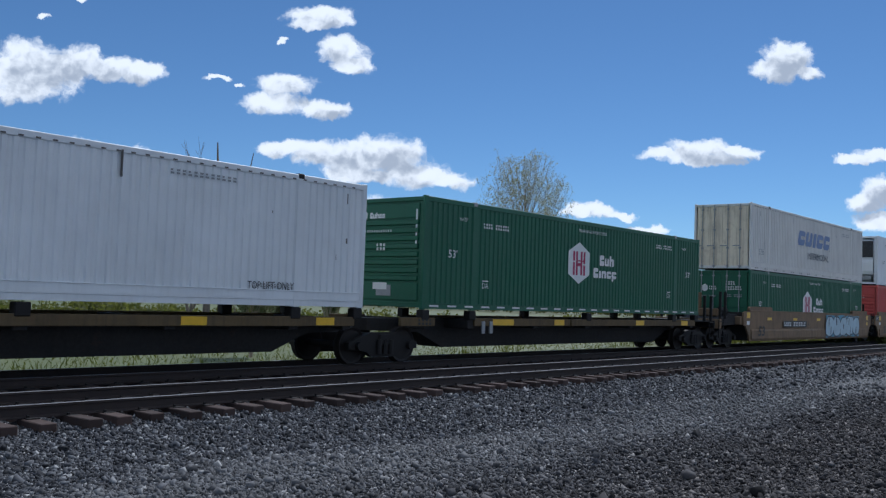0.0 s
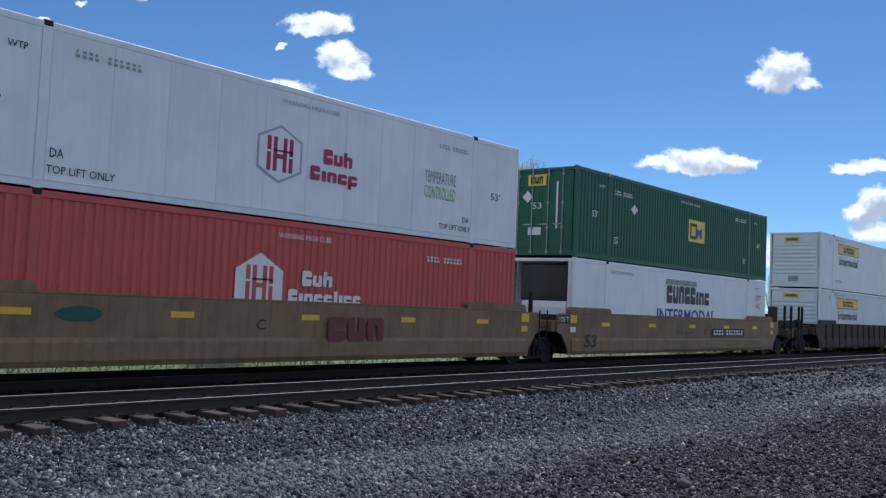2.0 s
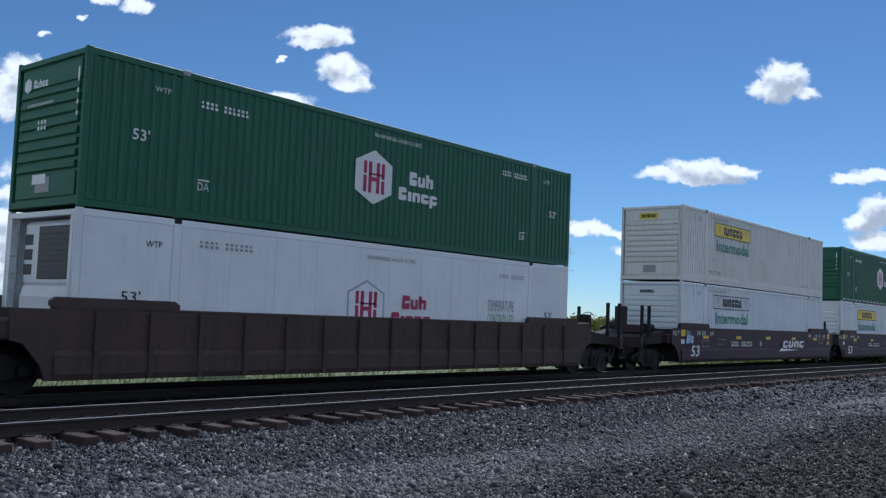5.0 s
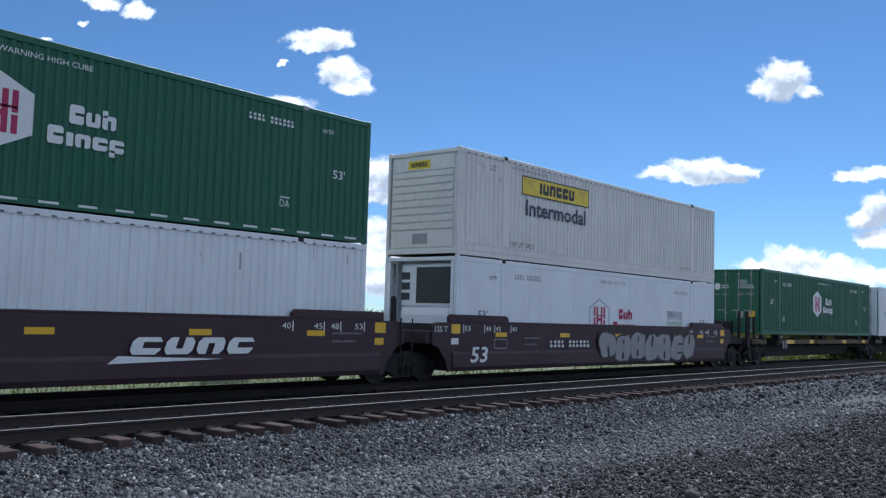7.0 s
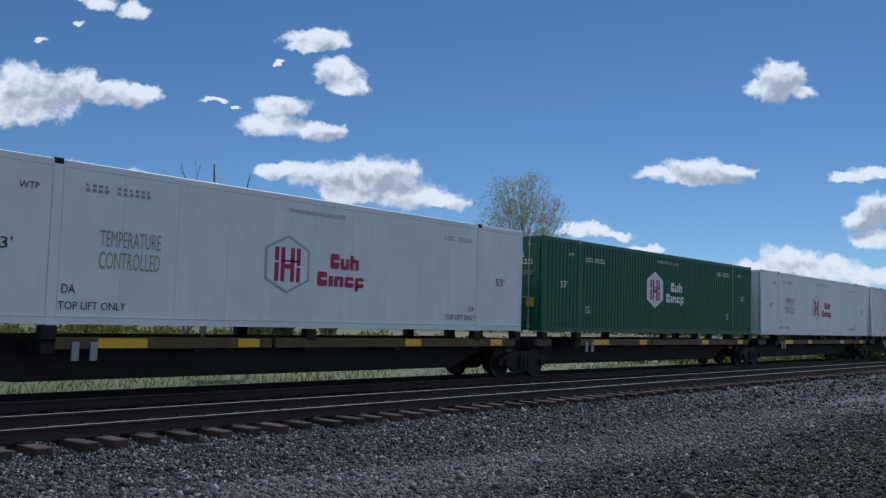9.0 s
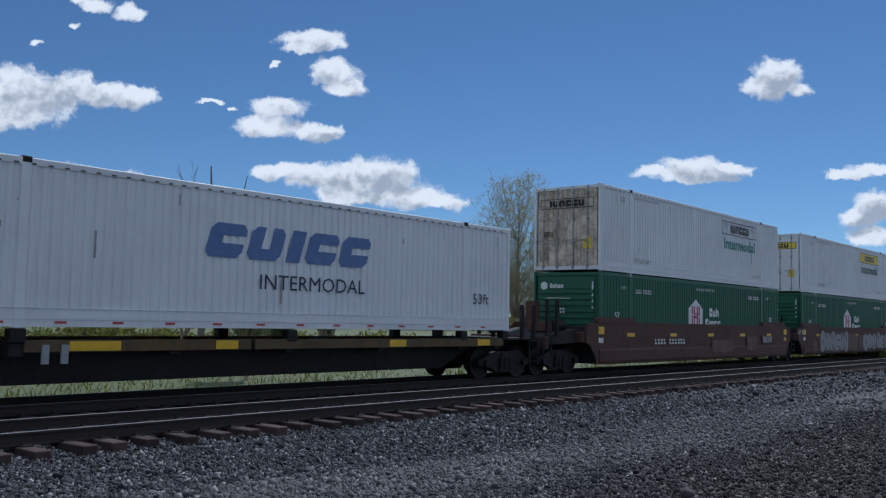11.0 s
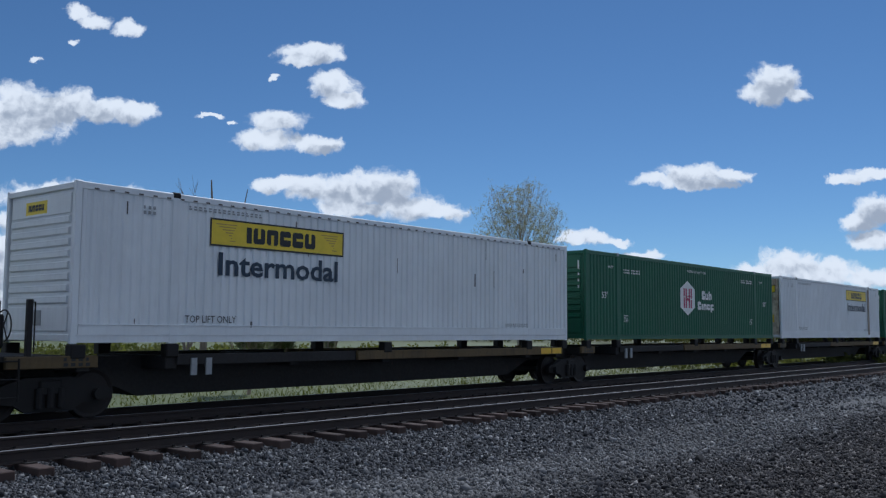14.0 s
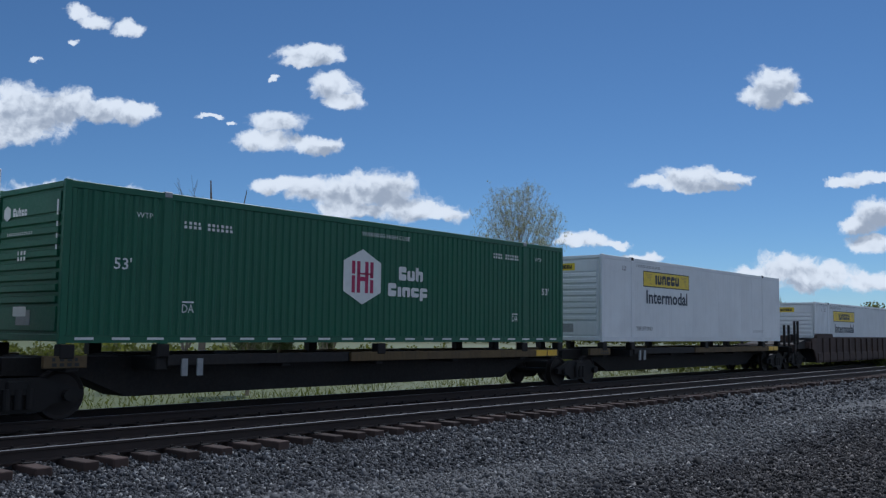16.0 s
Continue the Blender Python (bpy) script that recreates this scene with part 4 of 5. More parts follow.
def coupler(parent, s, d):
    """Knuckle coupler, cut lever and hanging air hose at a wagon's outer end."""
    yc = CW / 2
    part("coupler", fixed(prism(bmesh.new(), [(s, yc - 0.11), (s + d * 0.75, yc - 0.11), (s + d * 0.95, yc - 0.2), (s + d * 1.05, yc + 0.02), (s + d * 0.9, yc + 0.16), (s, yc + 0.11)], "z", 0.76, 1.0)), IRON, parent)
    bm = bmesh.new()
    pts = [Vector((s + d * 0.1, yc - 0.4, 0.75)) + Vector((d * 0.9 * i / 9, 0, -0.5 * math.sin(math.pi * i / 9))) for i in range(10)]
    for a, b in zip(pts, pts[1:]):
        tube(bm, a, b, 0.035, None, 7)
    part("air_hose", bm, RUBBER, parent, "black hanging air hose")


def ladder_steps(parent, s, z0, z1, y=-0.2, w=0.42, mat=IRON):
    bm = bmesh.new()
    for k in (0, w):
        tube(bm, (s + k, y, z0), (s + k, y, z1), 0.02, None, 6)
    for i in range(int((z1 - z0) / 0.3) + 1):
        tube(bm, (s, y, z0 + 0.06 + 0.3 * i), (s + w, y, z0 + 0.06 + 0.3 * i), 0.016, None, 6)
    part("ladder", bm, mat, parent)


def stake(parent, s, y, z0, z1, mat=IRON):
    bm = box(bmesh.new(), s - 0.045, s + 0.045, y - 0.05, y + 0.05, z0, z1, 0.008)
    tube(bm, (s + 0.1, y, z0 + 0.1), (s + 0.1, y, z1 - 0.05), 0.014, None, 6)
    tube(bm, (s + 0.1, y, z1 - 0.05), (s, y, z1 - 0.05), 0.014, None, 6)
    part("guide_post", bm, mat, parent)


def brake_gear(parent, s, y=1.2, z=1.15):
    bm = box(bmesh.new(), s - 0.05, s + 0.22, y - 0.3, y + 0.12, z + 0.15, z + 0.75, 0.03)
    box(bm, s + 0.02, s + 0.1, y - 0.05, y + 0.05, z, z + 0.2)
    part("brake_housing", bm, IRON, parent)
    bm = bmesh.new()
    n = 18
    ring = [Vector((s + 0.3, y - 0.1 + 0.28 * math.cos(2 * math.pi * i / n), z + 0.55 + 0.28 * math.sin(2 * math.pi * i / n))) for i in range(n)]
    for i in range(n):
        tube(bm, ring[i], ring[(i + 1) % n], 0.014, None, 6)
    for i in range(0, n, 6):
        tube(bm, ring[i], (s + 0.3, y - 0.1, z + 0.55), 0.012, None, 6)
    part("brake_wheel", bm, IRON, parent, "spoked hand brake wheel")


def well_wagon(s, mat, label, left="joint", right="joint", ribs=False, truck_left=True, truck_right=False, top=1.56):
    """One unit of an articulated double-stack wagon: deep sides, raised corners, platforms over the trucks."""
    w = empty("well_wagon", label, "freight wagon", "wagons of the train")
    lo = 0.29
    for k, y0, y1 in (("near", -0.20, -0.13), ("far", CW + 0.13, CW + 0.20)):
        d = 1 if k == "near" else -1
        out = y0 if d > 0 else y1
        pts = [(-0.48, lo), (16.63, lo), (16.72, 0.55), (17.05, 0.92), (17.28, 0.98), (17.28, 1.48), (17.1, top - 0.02), (-0.95, top - 0.02), (-1.13, 1.48), (-1.13, 0.98), (-0.9, 0.92), (-0.57, 0.55)]
        bm = prism(bmesh.new(), pts, "y", y0, y1)
        part("side_sill", fixed(bm), mat, w)
        bm = box(bmesh.new(), -0.4, 16.55, min(out, out + d * 0.16), max(out, out + d * 0.16), top - 0.02, top + 0.03, 0.01)
        part("top_flange", bm, mat, w)
        bm = prism(bmesh.new(), [(out - d * 0.035, 0.72), (out, 0.80), (out + d * 0.03, 0.80), (out + d * 0.03, lo), (out, lo), (out - d * 0.045, 0.40)], "x", -0.35, 16.5)
        part("lower_bulge", fixed(bm), mat, w)
        for a, b in ((-0.45, 2.1), (13.8, 16.5)):
            bm = prism(bmesh.new(), [(a, top + 0.03), (b, top + 0.03), (b, top + 0.12), (b - 0.12, top + 0.19), (a + 0.1, top + 0.19), (a, top + 0.12)], "y", min(out, out + d * 0.12), max(out, out + d * 0.12))
            part("raised_corner", fixed(bm), mat, w)
        if ribs:
            rib = shared(("side_rib", d), lambda bm: box(bm, -0.05, 0.05, min(out - d * 0.075, out), max(out - d * 0.075, out), lo + 0.02, top - 0.03, 0.008))
            for i in range(15):
                ob = part_of("side_rib", rib, mat, w)
                ob.location = (0.4 + i * 1.09, 0, 0)
    part("well_floor", [box(b, -0.4, 16.55, -0.1, CW + 0.1, 0.30, 0.36) or b for b in [bmesh.new()]][0], SPINE, w)
    for x0, x1 in ((-1.3, -0.42), (16.57, 17.45)):
        part("end_bulkhead", box(bmesh.new(), x0, x1, -0.13, CW + 0.13, 0.98, 1.32, 0.03), mat, w)
    part("end_wall", box(bmesh.new(), -0.46, -0.40, -0.12, CW + 0.12, 0.36, 1.5), SPINE, w)
    part("end_wall", box(bmesh.new(), 16.55, 16.61, -0.12, CW + 0.12, 0.36, 1.5), SPINE, w)
    for end, k, d in ((left, -1.13, -1), (right, 17.28, 1)):
        if end == "joint":
            part("articulation_joint", box(bmesh.new(), *sorted((k, k + d * 0.55)), CW / 2 - 0.35, CW / 2 + 0.35, 0.75, 1.1, 0.05), IRON, w)
            if d > 0:
                ladder_steps(w, k - 0.12, 0.45, 1.62, -0.24, 0.4)
                stake(w, k + 0.1, 0.25, 1.1, 2.15)
                stake(w, k + 0.3, CW - 0.3, 1.1, 2.1)
        else:
            e = k + d * 2.15
            bm = prism(bmesh.new(), [(k, 0.98), (e, 0.92), (e, 1.16), (k + d * 0.9, 1.3), (k, 1.42)], "y", 0.1, CW - 0.1)
            part("end_platform", fixed(bm), SPINE, w)
            part("end_sill", box(bmesh.new(), *sorted((e - d * 0.12, e + d * 0.06)), -0.12, CW + 0.12, 0.82, 1.2, 0.02), mat, w)
            part("bracket", box(bmesh.new(), *sorted((k + d * 0.25, k + d * 1.1)), 0.5, 1.3, 1.3, 1.62, 0.04), mat, w)
            coupler(w, e, d)
            ladder_steps(w, e - 0.25, 0.45, 1.2, -0.16, 0.42)
            stake(w, e - d * 0.1, -0.05, 1.15, 2.3)
            stake(w, e - d * 0.75, 0.02, 1.2, 2.3)
            stake(w, e - d * 0.1, CW - 0.1, 1.15, 2.2)
            if d > 0:
                brake_gear(w, e - 0.5)
                bm = bmesh.new()
                pts = [(k - 0.4, CW - 0.4, 1.4), (k - 0.4, CW - 0.4, 2.3), (k + 0.9, CW - 0.4, 2.2), (k + 1.5, CW - 0.4, 1.9), (k + 1.55, CW - 0.4, 1.1)]
                for a, b in zip(pts, pts[1:]):
                    tube(bm, a, b, 0.028, None, 7)
                part("bent_handrail", bm, IRON, w)
                part("upright_plate", box(bmesh.new(), k - 0.62, k - 0.30, CW - 0.7, CW - 0.35, 1.4, 2.42, 0.02), RUST_PLATE, w, "rusty upright plate")
            else:
                part("upright_box", box(bmesh.new(), k + 0.2, k + 0.5, CW - 0.7, CW - 0.3, 1.4, 2.3, 0.02), mat, w)
                bm = bmesh.new()
                tube(bm, (k - 0.9, 0.5, 1.52), (k - 0.3, 0.5, 1.52), 0.16, None, 14)
                part("air_tank", bm, IRON, w)
    ts = []
    if left == "coupler":
        ts.append(-2.05)
    elif truck_left:
        ts.append(-1.57)
    if right == "coupler":
        ts.append(18.2)
    elif truck_right:
        ts.append(17.72)
    for t in ts:
        truck(w, t)
    MOVERS.append((w, s, SIDE_Y, 0.0))
    return w


def well_marks(w, mat_mark=ORANGE, number=True, left_u=-0.4):
    for u in (1.5, 4.72, 8.0, 11.2, 14.2):
        patch(u, u + 0.52, 1.18, 1.30, mat_mark, w, off=-0.208, name="reflector")
    for u in (left_u, 16.3):
        patch(u, u + 0.36, 1.26, 1.5, mat_mark, w, off=-0.206, name="reflector")
        patch(u, u + 0.3, 0.98, 1.14, mat_mark if u > 0 else LETTER, w, off=-0.206, name="reflector")
    if number:
        lettering("53", 0.36, 1.12, 0.50, 0.92, number, w, off=-0.252, bold=0.02, shear=0.12)


def flat_wagon(s, label, left="joint", right="joint", truck_right=False, bare=False, joint=0.56):
    """One spine unit: central box beam, cross arms, side sills with worn yellow edge, container seats."""
    w = empty("spine_wagon", label, "freight wagon", "wagons of the train")
    yc = CW / 2
    e0, e1 = (0.01 - joint if left == "joint" else -1.4), (16.65 if right == "joint" else 17.6)
    part("spine_beam", fixed(prism(bmesh.new(), [(e0, 0.78), (0.9, 0.72), (1.9, 0.31), (14.2, 0.31), (15.2, 0.72), (e1, 0.78), (e1, 1.08), (e0, 1.08)], "y", yc - 0.42, yc + 0.42)), SPINE, w)
    for y0, y1 in ((0.0, 0.09), (CW - 0.09, CW)):
        for a, b in ((e0 + 0.3, 0.55), (2.2, 7.0), (7.1, 15.9)):
            part("side_sill", box(bmesh.new(), a, b, y0, y1, 0.92, 1.13, 0.01), SPINE if bare and a == 2.2 else SILL, w)
    arm = shared(("cross_arm",), lambda bm: box(bm, -0.13, 0.13, 0.05, CW - 0.05, 0.84, 1.1, 0.02))
    for x in (0.3, 2.1, 5.2, 8.1, 11.0, 14.1, 15.7):
        ob = part_of("cross_arm", arm, SPINE, w)
        ob.location = (x, 0, 0)
    seat = shared(("container_seat",), lambda bm: box(bm, -0.14, 0.14, 0.0, 0.22, 1.08, 1.33, 0.02))
    for x in (0.16, 2.08, 8.1, 14.1, 15.98):
        for y in (-0.02, CW - 0.2):
            part_of("container_seat", seat, IRON, w).location = (x, y, 0)
    for u, wd in ((14.7, 0.55), (15.3, 0.5)) if bare else ((3.0, 1.0), (6.1, 0.55), (11.2, 0.6), (14.7, 0.55)):
        patch(u, u + wd, 0.94, 1.11, ORANGE, w, off=-0.006, name="reflector")
    for u in (2.5, 2.85):
        part("bracket_plate", box(bmesh.new(), u, u + 0.13, -0.03, 0.01, 0.72, 1.05), FAINT, w)
    bars(-0.1, 0.45, 0.95, 1.1, 4, INK, w, off=-0.006)
    for end, e, d in ((left, e0, -1), (right, e1, 1)):
        if end == "coupler":
            part("end_deck", box(bmesh.new(), *sorted((e, e - d * 1.4)), 0.1, CW - 0.1, 1.08, 1.14), SPINE, w)
            part("end_sill", box(bmesh.new(), *sorted((e, e + d * 0.14)), 0.0, CW, 0.85, 1.14, 0.02), SPINE, w)
            coupler(w, e, d)
            ladder_steps(w, e - d * 0.3 - 0.2, 0.4, 1.1, -0.05, 0.4)
            stake(w, e - d * 0.1, 0.08, 1.1, 2.1)
            stake(w, e - d * 0.7, 0.08, 1.1, 2.1)
            brake_gear(w, e - d * 0.5, 1.3, 1.1)
    ts = [-joint if left == "joint" else -0.2]
    if right == "coupler":
        ts.append(16.3)
    elif truck_right:
        ts.append(16.7)
    for t in ts:
        truck(w, t)
    MOVERS.append((w, s, SIDE_Y, 0.0))
    return w

# ---- the train, unit by unit: s is the place of the leading end along the train ----
S = {1: -0.64, 2: 17.59, 3: 38.85, 4: 58.15, 5: 77.47, 6: 101.04, 7: 120.49, 8: 139.66, 9: 163.76, 10: 183.07, 11: 202.58, 12: 223.74, 13: 241.89, 14: 259.11, 15: 276.44, 16: 293.58, 17: 314.78, 18: 334.14, 19: 353.64, 20: 374.66, 21: 391.92, 22: 409.18, 23: 426.46, 24: 444.98, 25: 466.06, 26: 485.5}

FLAT = "dark spine wagon with worn yellow side sills carrying a container"
for u in (1, 2, 12, 13, 14, 15, 16, 20, 21, 22, 23, 24):
    flat_wagon(S[u], FLAT, "coupler" if u in (12, 20) else "joint", "coupler" if u in (2, 16, 24) else "joint", bare=u >= 20, joint=0.56 if u not in (2, 13, 24) else 1.05)
WELL_TAN = "tan articulated well wagon with yellow reflectors"
WELL_OLD = "old dark brown well wagon with ribbed sides"
WELL_MAROON = "dark maroon well wagon with white markings"
WELL_BROWN = "rusty brown graffitied well wagon"
wells = {}
for u in (3, 4, 5):
    wells[u] = well_wagon(S[u], TAN, WELL_TAN, "coupler" if u == 3 else "joint", "coupler" if u == 5 else "joint")
    well_marks(wells[u], ORANGE, INK, -0.8 if u == 3 else -0.4)
for u in (6, 7, 8, 25, 26):
    wells[u] = well_wagon(S[u], OLD_BROWN, WELL_OLD, "coupler" if u in (6, 25) else "joint", "coupler" if u == 8 else "joint", ribs=True, top=1.53)
for u in (9, 10, 11):
    wells[u] = well_wagon(S[u], MAROON, WELL_MAROON, "coupler" if u == 9 else "joint", "coupler" if u == 11 else "joint")
    well_marks(wells[u], ORANGE, LETTER)
for u in (17, 18, 19):
    wells[u] = well_wagon(S[u], BROWN, WELL_BROWN, "coupler" if u == 17 else "joint", "coupler" if u == 19 else "joint", top=1.62)
    well_marks(wells[u], ORANGE, False)


def number_plate(w, u0, u1, v0, v1, n=11, ink=LETTER, ground=INK):
    if ground:
        patch(u0, u1, v0, v1, ground, w, off=-0.252, name="number_panel")
    h = v1 - v0
    bars(u0 + 0.12, u1 - 0.12, v0 + 0.2 * h, v1 - 0.2 * h, n, ink, w, off=-0.256)


def spray(w, u0, u1, v0, v1, n, fill, edge, ground=None, seed=1):
    """Sprayed piece: swollen, leaning letter-like blobs with dark edges and slits, over a rough patch."""
    rnd = random.Random(seed)
    if ground:
        p = [(u0 + (u1 - u0) * i / 12, v1 - rnd.uniform(0, 0.07)) for i in range(13)] + [(u1 - (u1 - u0) * i / 12, v0 + rnd.uniform(0, 0.08)) for i in range(13)]
        polygon(p[::-1], ground, w, off=-0.251, name="spray_patch")
    step, h = (u1 - u0) / n, v1 - v0
    for i in range(n):
        x, z = u0 + (i + 0.5) * step + rnd.uniform(-0.06, 0.06) * step, (v0 + v1) / 2 + rnd.uniform(-0.05, 0.05) * h
        tall, wide, lean = h * rnd.uniform(0.84, 0.98), step * rnd.uniform(1.05, 1.25), rnd.uniform(-0.12, 0.25)
        pw, sd = rnd.uniform(2.6, 4.5), rnd.randrange(999)

        def blob(a, b, ww, hh, power=pw, seed2=sd):
            return [(u + lean * (v - z), v) for u, v in rounded(a, b, ww, hh, 18, power, seed2)]
        polygon(blob(x, z, wide, tall), edge, w, off=-0.2545 - 0.0012 * (i % 2), name="spray_stroke")
        rim = 0.055 * min(step, h) + 0.012
        polygon(blob(x, z, wide - 2 * rim, tall - 2 * rim), fill, w, off=-0.2570 - 0.0012 * (i % 2), name="spray_stroke")
        slits = rnd.choice((((0.0, 0.22, 0.1, 0.2), (0.0, -0.26, 0.14, 0.26)), ((0.02, -0.24, 0.12, 0.46),), ((-0.02, 0.24, 0.14, 0.42),), ((0.2, 0.12, 0.36, 0.08), (0.2, -0.2, 0.36, 0.08)), ((0.0, 0.0, 0.12, 0.26),), ((-0.14, 0.2, 0.08, 0.4), (0.14, -0.2, 0.08, 0.4))))
        for a, b, ww, hh in slits:
            polygon(blob(x + a * wide, z + b * tall, ww * wide, hh * tall, 2.2), edge, w, off=-0.2595, name="spray_stroke")


def worn_patches(w, spots, material):
    """Repainted and rubbed areas with uneven edges."""
    for k, (u, v, ww, hh) in enumerate(spots):
        polygon(rounded(u, v, ww, hh, 16, 5.0, k), material, w, off=-0.2506 - 0.0003 * k, name="worn_patch")


REPAINT = paint("faded_pinkish_repaint", (0.17, 0.105, 0.085), (0.06, 0.04, 0.035), amount=0.6, streak=0.8, rough=0.75, blotch=1.6)
worn_patches(wells[18], [(7.6, 0.85, 1.6, 0.9), (9.0, 0.9, 0.9, 0.7), (1.2, 0.7, 0.8, 0.5), (4.6, 0.9, 6.0, 1.0)], REPAINT)
worn_patches(wells[19], [(8.0, 0.8, 1.8, 0.8), (6.7, 0.95, 0.9, 0.5), (14.4, 0.8, 1.0, 0.6)], REPAINT)
worn_patches(wells[17], [(9.3, 0.8, 2.2, 0.5), (12.4, 0.9, 1.2, 0.6)], REPAINT)
number_plate(wells[3], 3.33, 6.43, 0.87, 1.17)
lettering("A", 6.68, 6.92, 0.94, 1.13, INK, wells[3], off=-0.21)
spray(wells[3], 9.27, 14.76, 0.34, 1.5, 5, SPRAY_PALE, NAVY, SPRAY_CYAN, 3)
lettering("C", 6.77, 7.02, 0.97, 1.18, INK, wells[4], off=-0.21)
wordmark(8.75, 10.62, 0.72, 1.27, "NNC", OXBLOOD, wells[4], off=-0.252)
polygon(rounded(2.9, 1.22, 0.9, 0.28, 12, 2.0, 4), LEAF_INK, wells[4], off=-0.212, name="spray_patch")
number_plate(wells[5], 10.0, 13.2, 0.87, 1.18)
lettering("B", 9.32, 9.6, 0.94, 1.17, INK, wells[5], off=-0.21)
bars(6.9, 8.4, 0.98, 1.03, 16, INK, wells[5], off=-0.21)
for u in (4, 5):
    patch(-1.08, -0.45, 1.24, 1.5, INK, wells[u], off=-0.204, name="number_panel")
    lettering("125 T", -1.02, -0.5, 1.3, 1.44, LETTER, wells[u], off=-0.2065)
for u in (9, 10, 11):
    w = wells[u]
    number_plate(w, 4.0, 6.5, 0.82, 1.15, 10, LETTER, None)
    if u != 11:
        lettering("B" if u == 9 else "C", 7.3, 7.5, 0.9, 1.1, LETTER, w, off=-0.21)
        wordmark(9.9, 12.75, 0.82, 1.14, "CNCN", LETTER, w, off=-0.255, lean=0.35)
        polygon([(9.5, 0.66), (12.0, 0.72), (9.7, 0.80)], LETTER, w, off=-0.255)
    for a, size in ((0.15, "53"), (1.05, "48"), (1.5, "45"), (2.25, "40"), (13.5, "40"), (14.4, "45"), (14.9, "48"), (15.65, "53")):
        lettering(size, a, a + 0.24, 1.33, 1.46, LETTER, w, off=-0.206)
        e = a - 0.06 if a < 8 else a + 0.28
        patch(e, e + 0.03, 1.28, 1.5, LETTER, w, off=-0.206, name="marking")
    for k in range(4):
        bars(2.9 if k % 2 else 14.95, (3.8 if k % 2 else 15.9) - 0.1 * k, 1.22 - 0.09 * k, 1.26 - 0.09 * k, 14, FAINT, w, off=-0.206)
    outline(1.45, 2.05, 0.86, 1.12, 0.02, FAINT, w, off=-0.206)
    lettering("125 T", -1.05, -0.55, 1.3, 1.44, LETTER, w, off=-0.206)
spray(wells[11], 7.0, 13.9, 0.36, 1.42, 7, SPRAY_GREY, SPRAY_DARK, None, 8)
spray(wells[9], -0.05, 0.55, 0.95, 1.35, 2, SPRAY_PALE, PRIME_BLUE, None, 5)
number_plate(wells[17], 3.29, 6.03, 0.85, 1.16, 10, LETTER, None)
spray(wells[17], 13.6, 14.7, 0.85, 1.25, 4, SPRAY_GREY, BROWN, None, 9)
spray(wells[18], 1.95, 6.6, 0.32, 1.5, 6, SPRAY_GREY, SPRAY_DARK, None, 11)
spray(wells[18], 9.4, 14.5, 0.36, 1.42, 6, SPRAY_GREY, SPRAY_DARK, BROWN, 12)
spray(wells[19], 2.2, 5.9, 0.32, 1.52, 4, SPRAY_GREY, SPRAY_DARK, None, 13)
spray(wells[19], 1.3, 2.1, 0.6, 1.25, 3, SPRAY_GREY, BROWN, None, 14)
number_plate(wells[19], 10.05, 12.8, 0.78, 1.15, 10, LETTER, None)
lettering("125 T", -1.1, -0.45, 1.28, 1.46, LETTER, wells[19], off=-0.206)
lettering("125 T", -1.1, -0.45, 1.28, 1.46, LETTER, wells[18], off=-0.206)

# containers
c = container(S[1], "flat", WHITE, "white corrugated freight container on a spine wagon")
yellow_logo(c)
lettering("TOP LIFT ONLY", 12.75, 14.0, 0.36, 0.52, INK, c)
bars(10.8, 12.4, 2.5, 2.6, 12, FAINT, c)
green_box(S[2], "flat", stripes=True, note=" on a spine wagon")
c = green_box(S[3], "low", "door", house=True, note=" in the tan well")
c = container(S[3], "top", WHITE_OLD, "aged white corrugated container with faded blue letters", "door", rust=CREAM)
wordmark(5.7, 10.4, 1.45, 2.15, "CNlNC", BLUE_INK, c, lean=0.3)
lettering("INTERMODAL", 7.15, 10.28, 0.84, 1.16, NAVY, c)
lettering("53ft", 0.9, 1.5, 0.7, 0.95, FAINT, c)
bars(12.4, 13.7, 2.32, 2.5, 9, FAINT, c)
p, f = quads([(0.5 + 1.1 * i + k, 0.6 + 1.1 * i + k, 0.09, 0.13) for i in range(14) for k in (0, 0.22)])
put_flat("rail_slot", p, f, SCUFF, c, "s", -0.015)
c = container(S[4], "low", RED, "red corrugated freight container with white badge")
hex_logo(c, 6.95, 1.52, shield=LETTER, ink=RED, words=LETTER, house=True, word_u=7.75, extra=0.75)
lettering("WARNING HIGH CUBE", 7.4, 8.95, 2.5, 2.62, LETTER, c)
bars(12.3, 13.75, 2.3, 2.44, 10, LETTER, c)
polygon(hexagon(0.75, 2.2, 0.42, 0.5), LETTER, c, "e", 0.02)
bars(1.1, 1.9, 2.12, 2.28, 7, LETTER, c, "e", 0.02)
white_reefer(S[4], "top", 12.06)
c = container(S[5], "low", WHITE, "white smooth refrigerated container with black block letters", "reefer", "smooth", dark_low=True)
wordmark(6.45, 10.2, 1.65, 2.3, "CCNNCino", INK, c)
p, f = quads([(6.3 + 0.02 * i, 9.0 - 0.02 * i, 2.34 + 0.04 * i, 2.36 + 0.04 * i) for i in range(5)])
put_flat("emblem", p, f, INK, c, "s", -0.012)
lettering("INTERMODAL", 5.7, 10.75, 0.94, 1.45, PRIME_BLUE, c, bold=0.02)
lettering("53FT", 14.95, 15.6, 2.0, 2.22, INK, c)
lettering("XHC", 15.0, 15.5, 1.65, 1.87, INK, c)
lettering("STACK LIMIT 3 HIGH", 2.3, 3.9, 2.5, 2.6, INK, c)
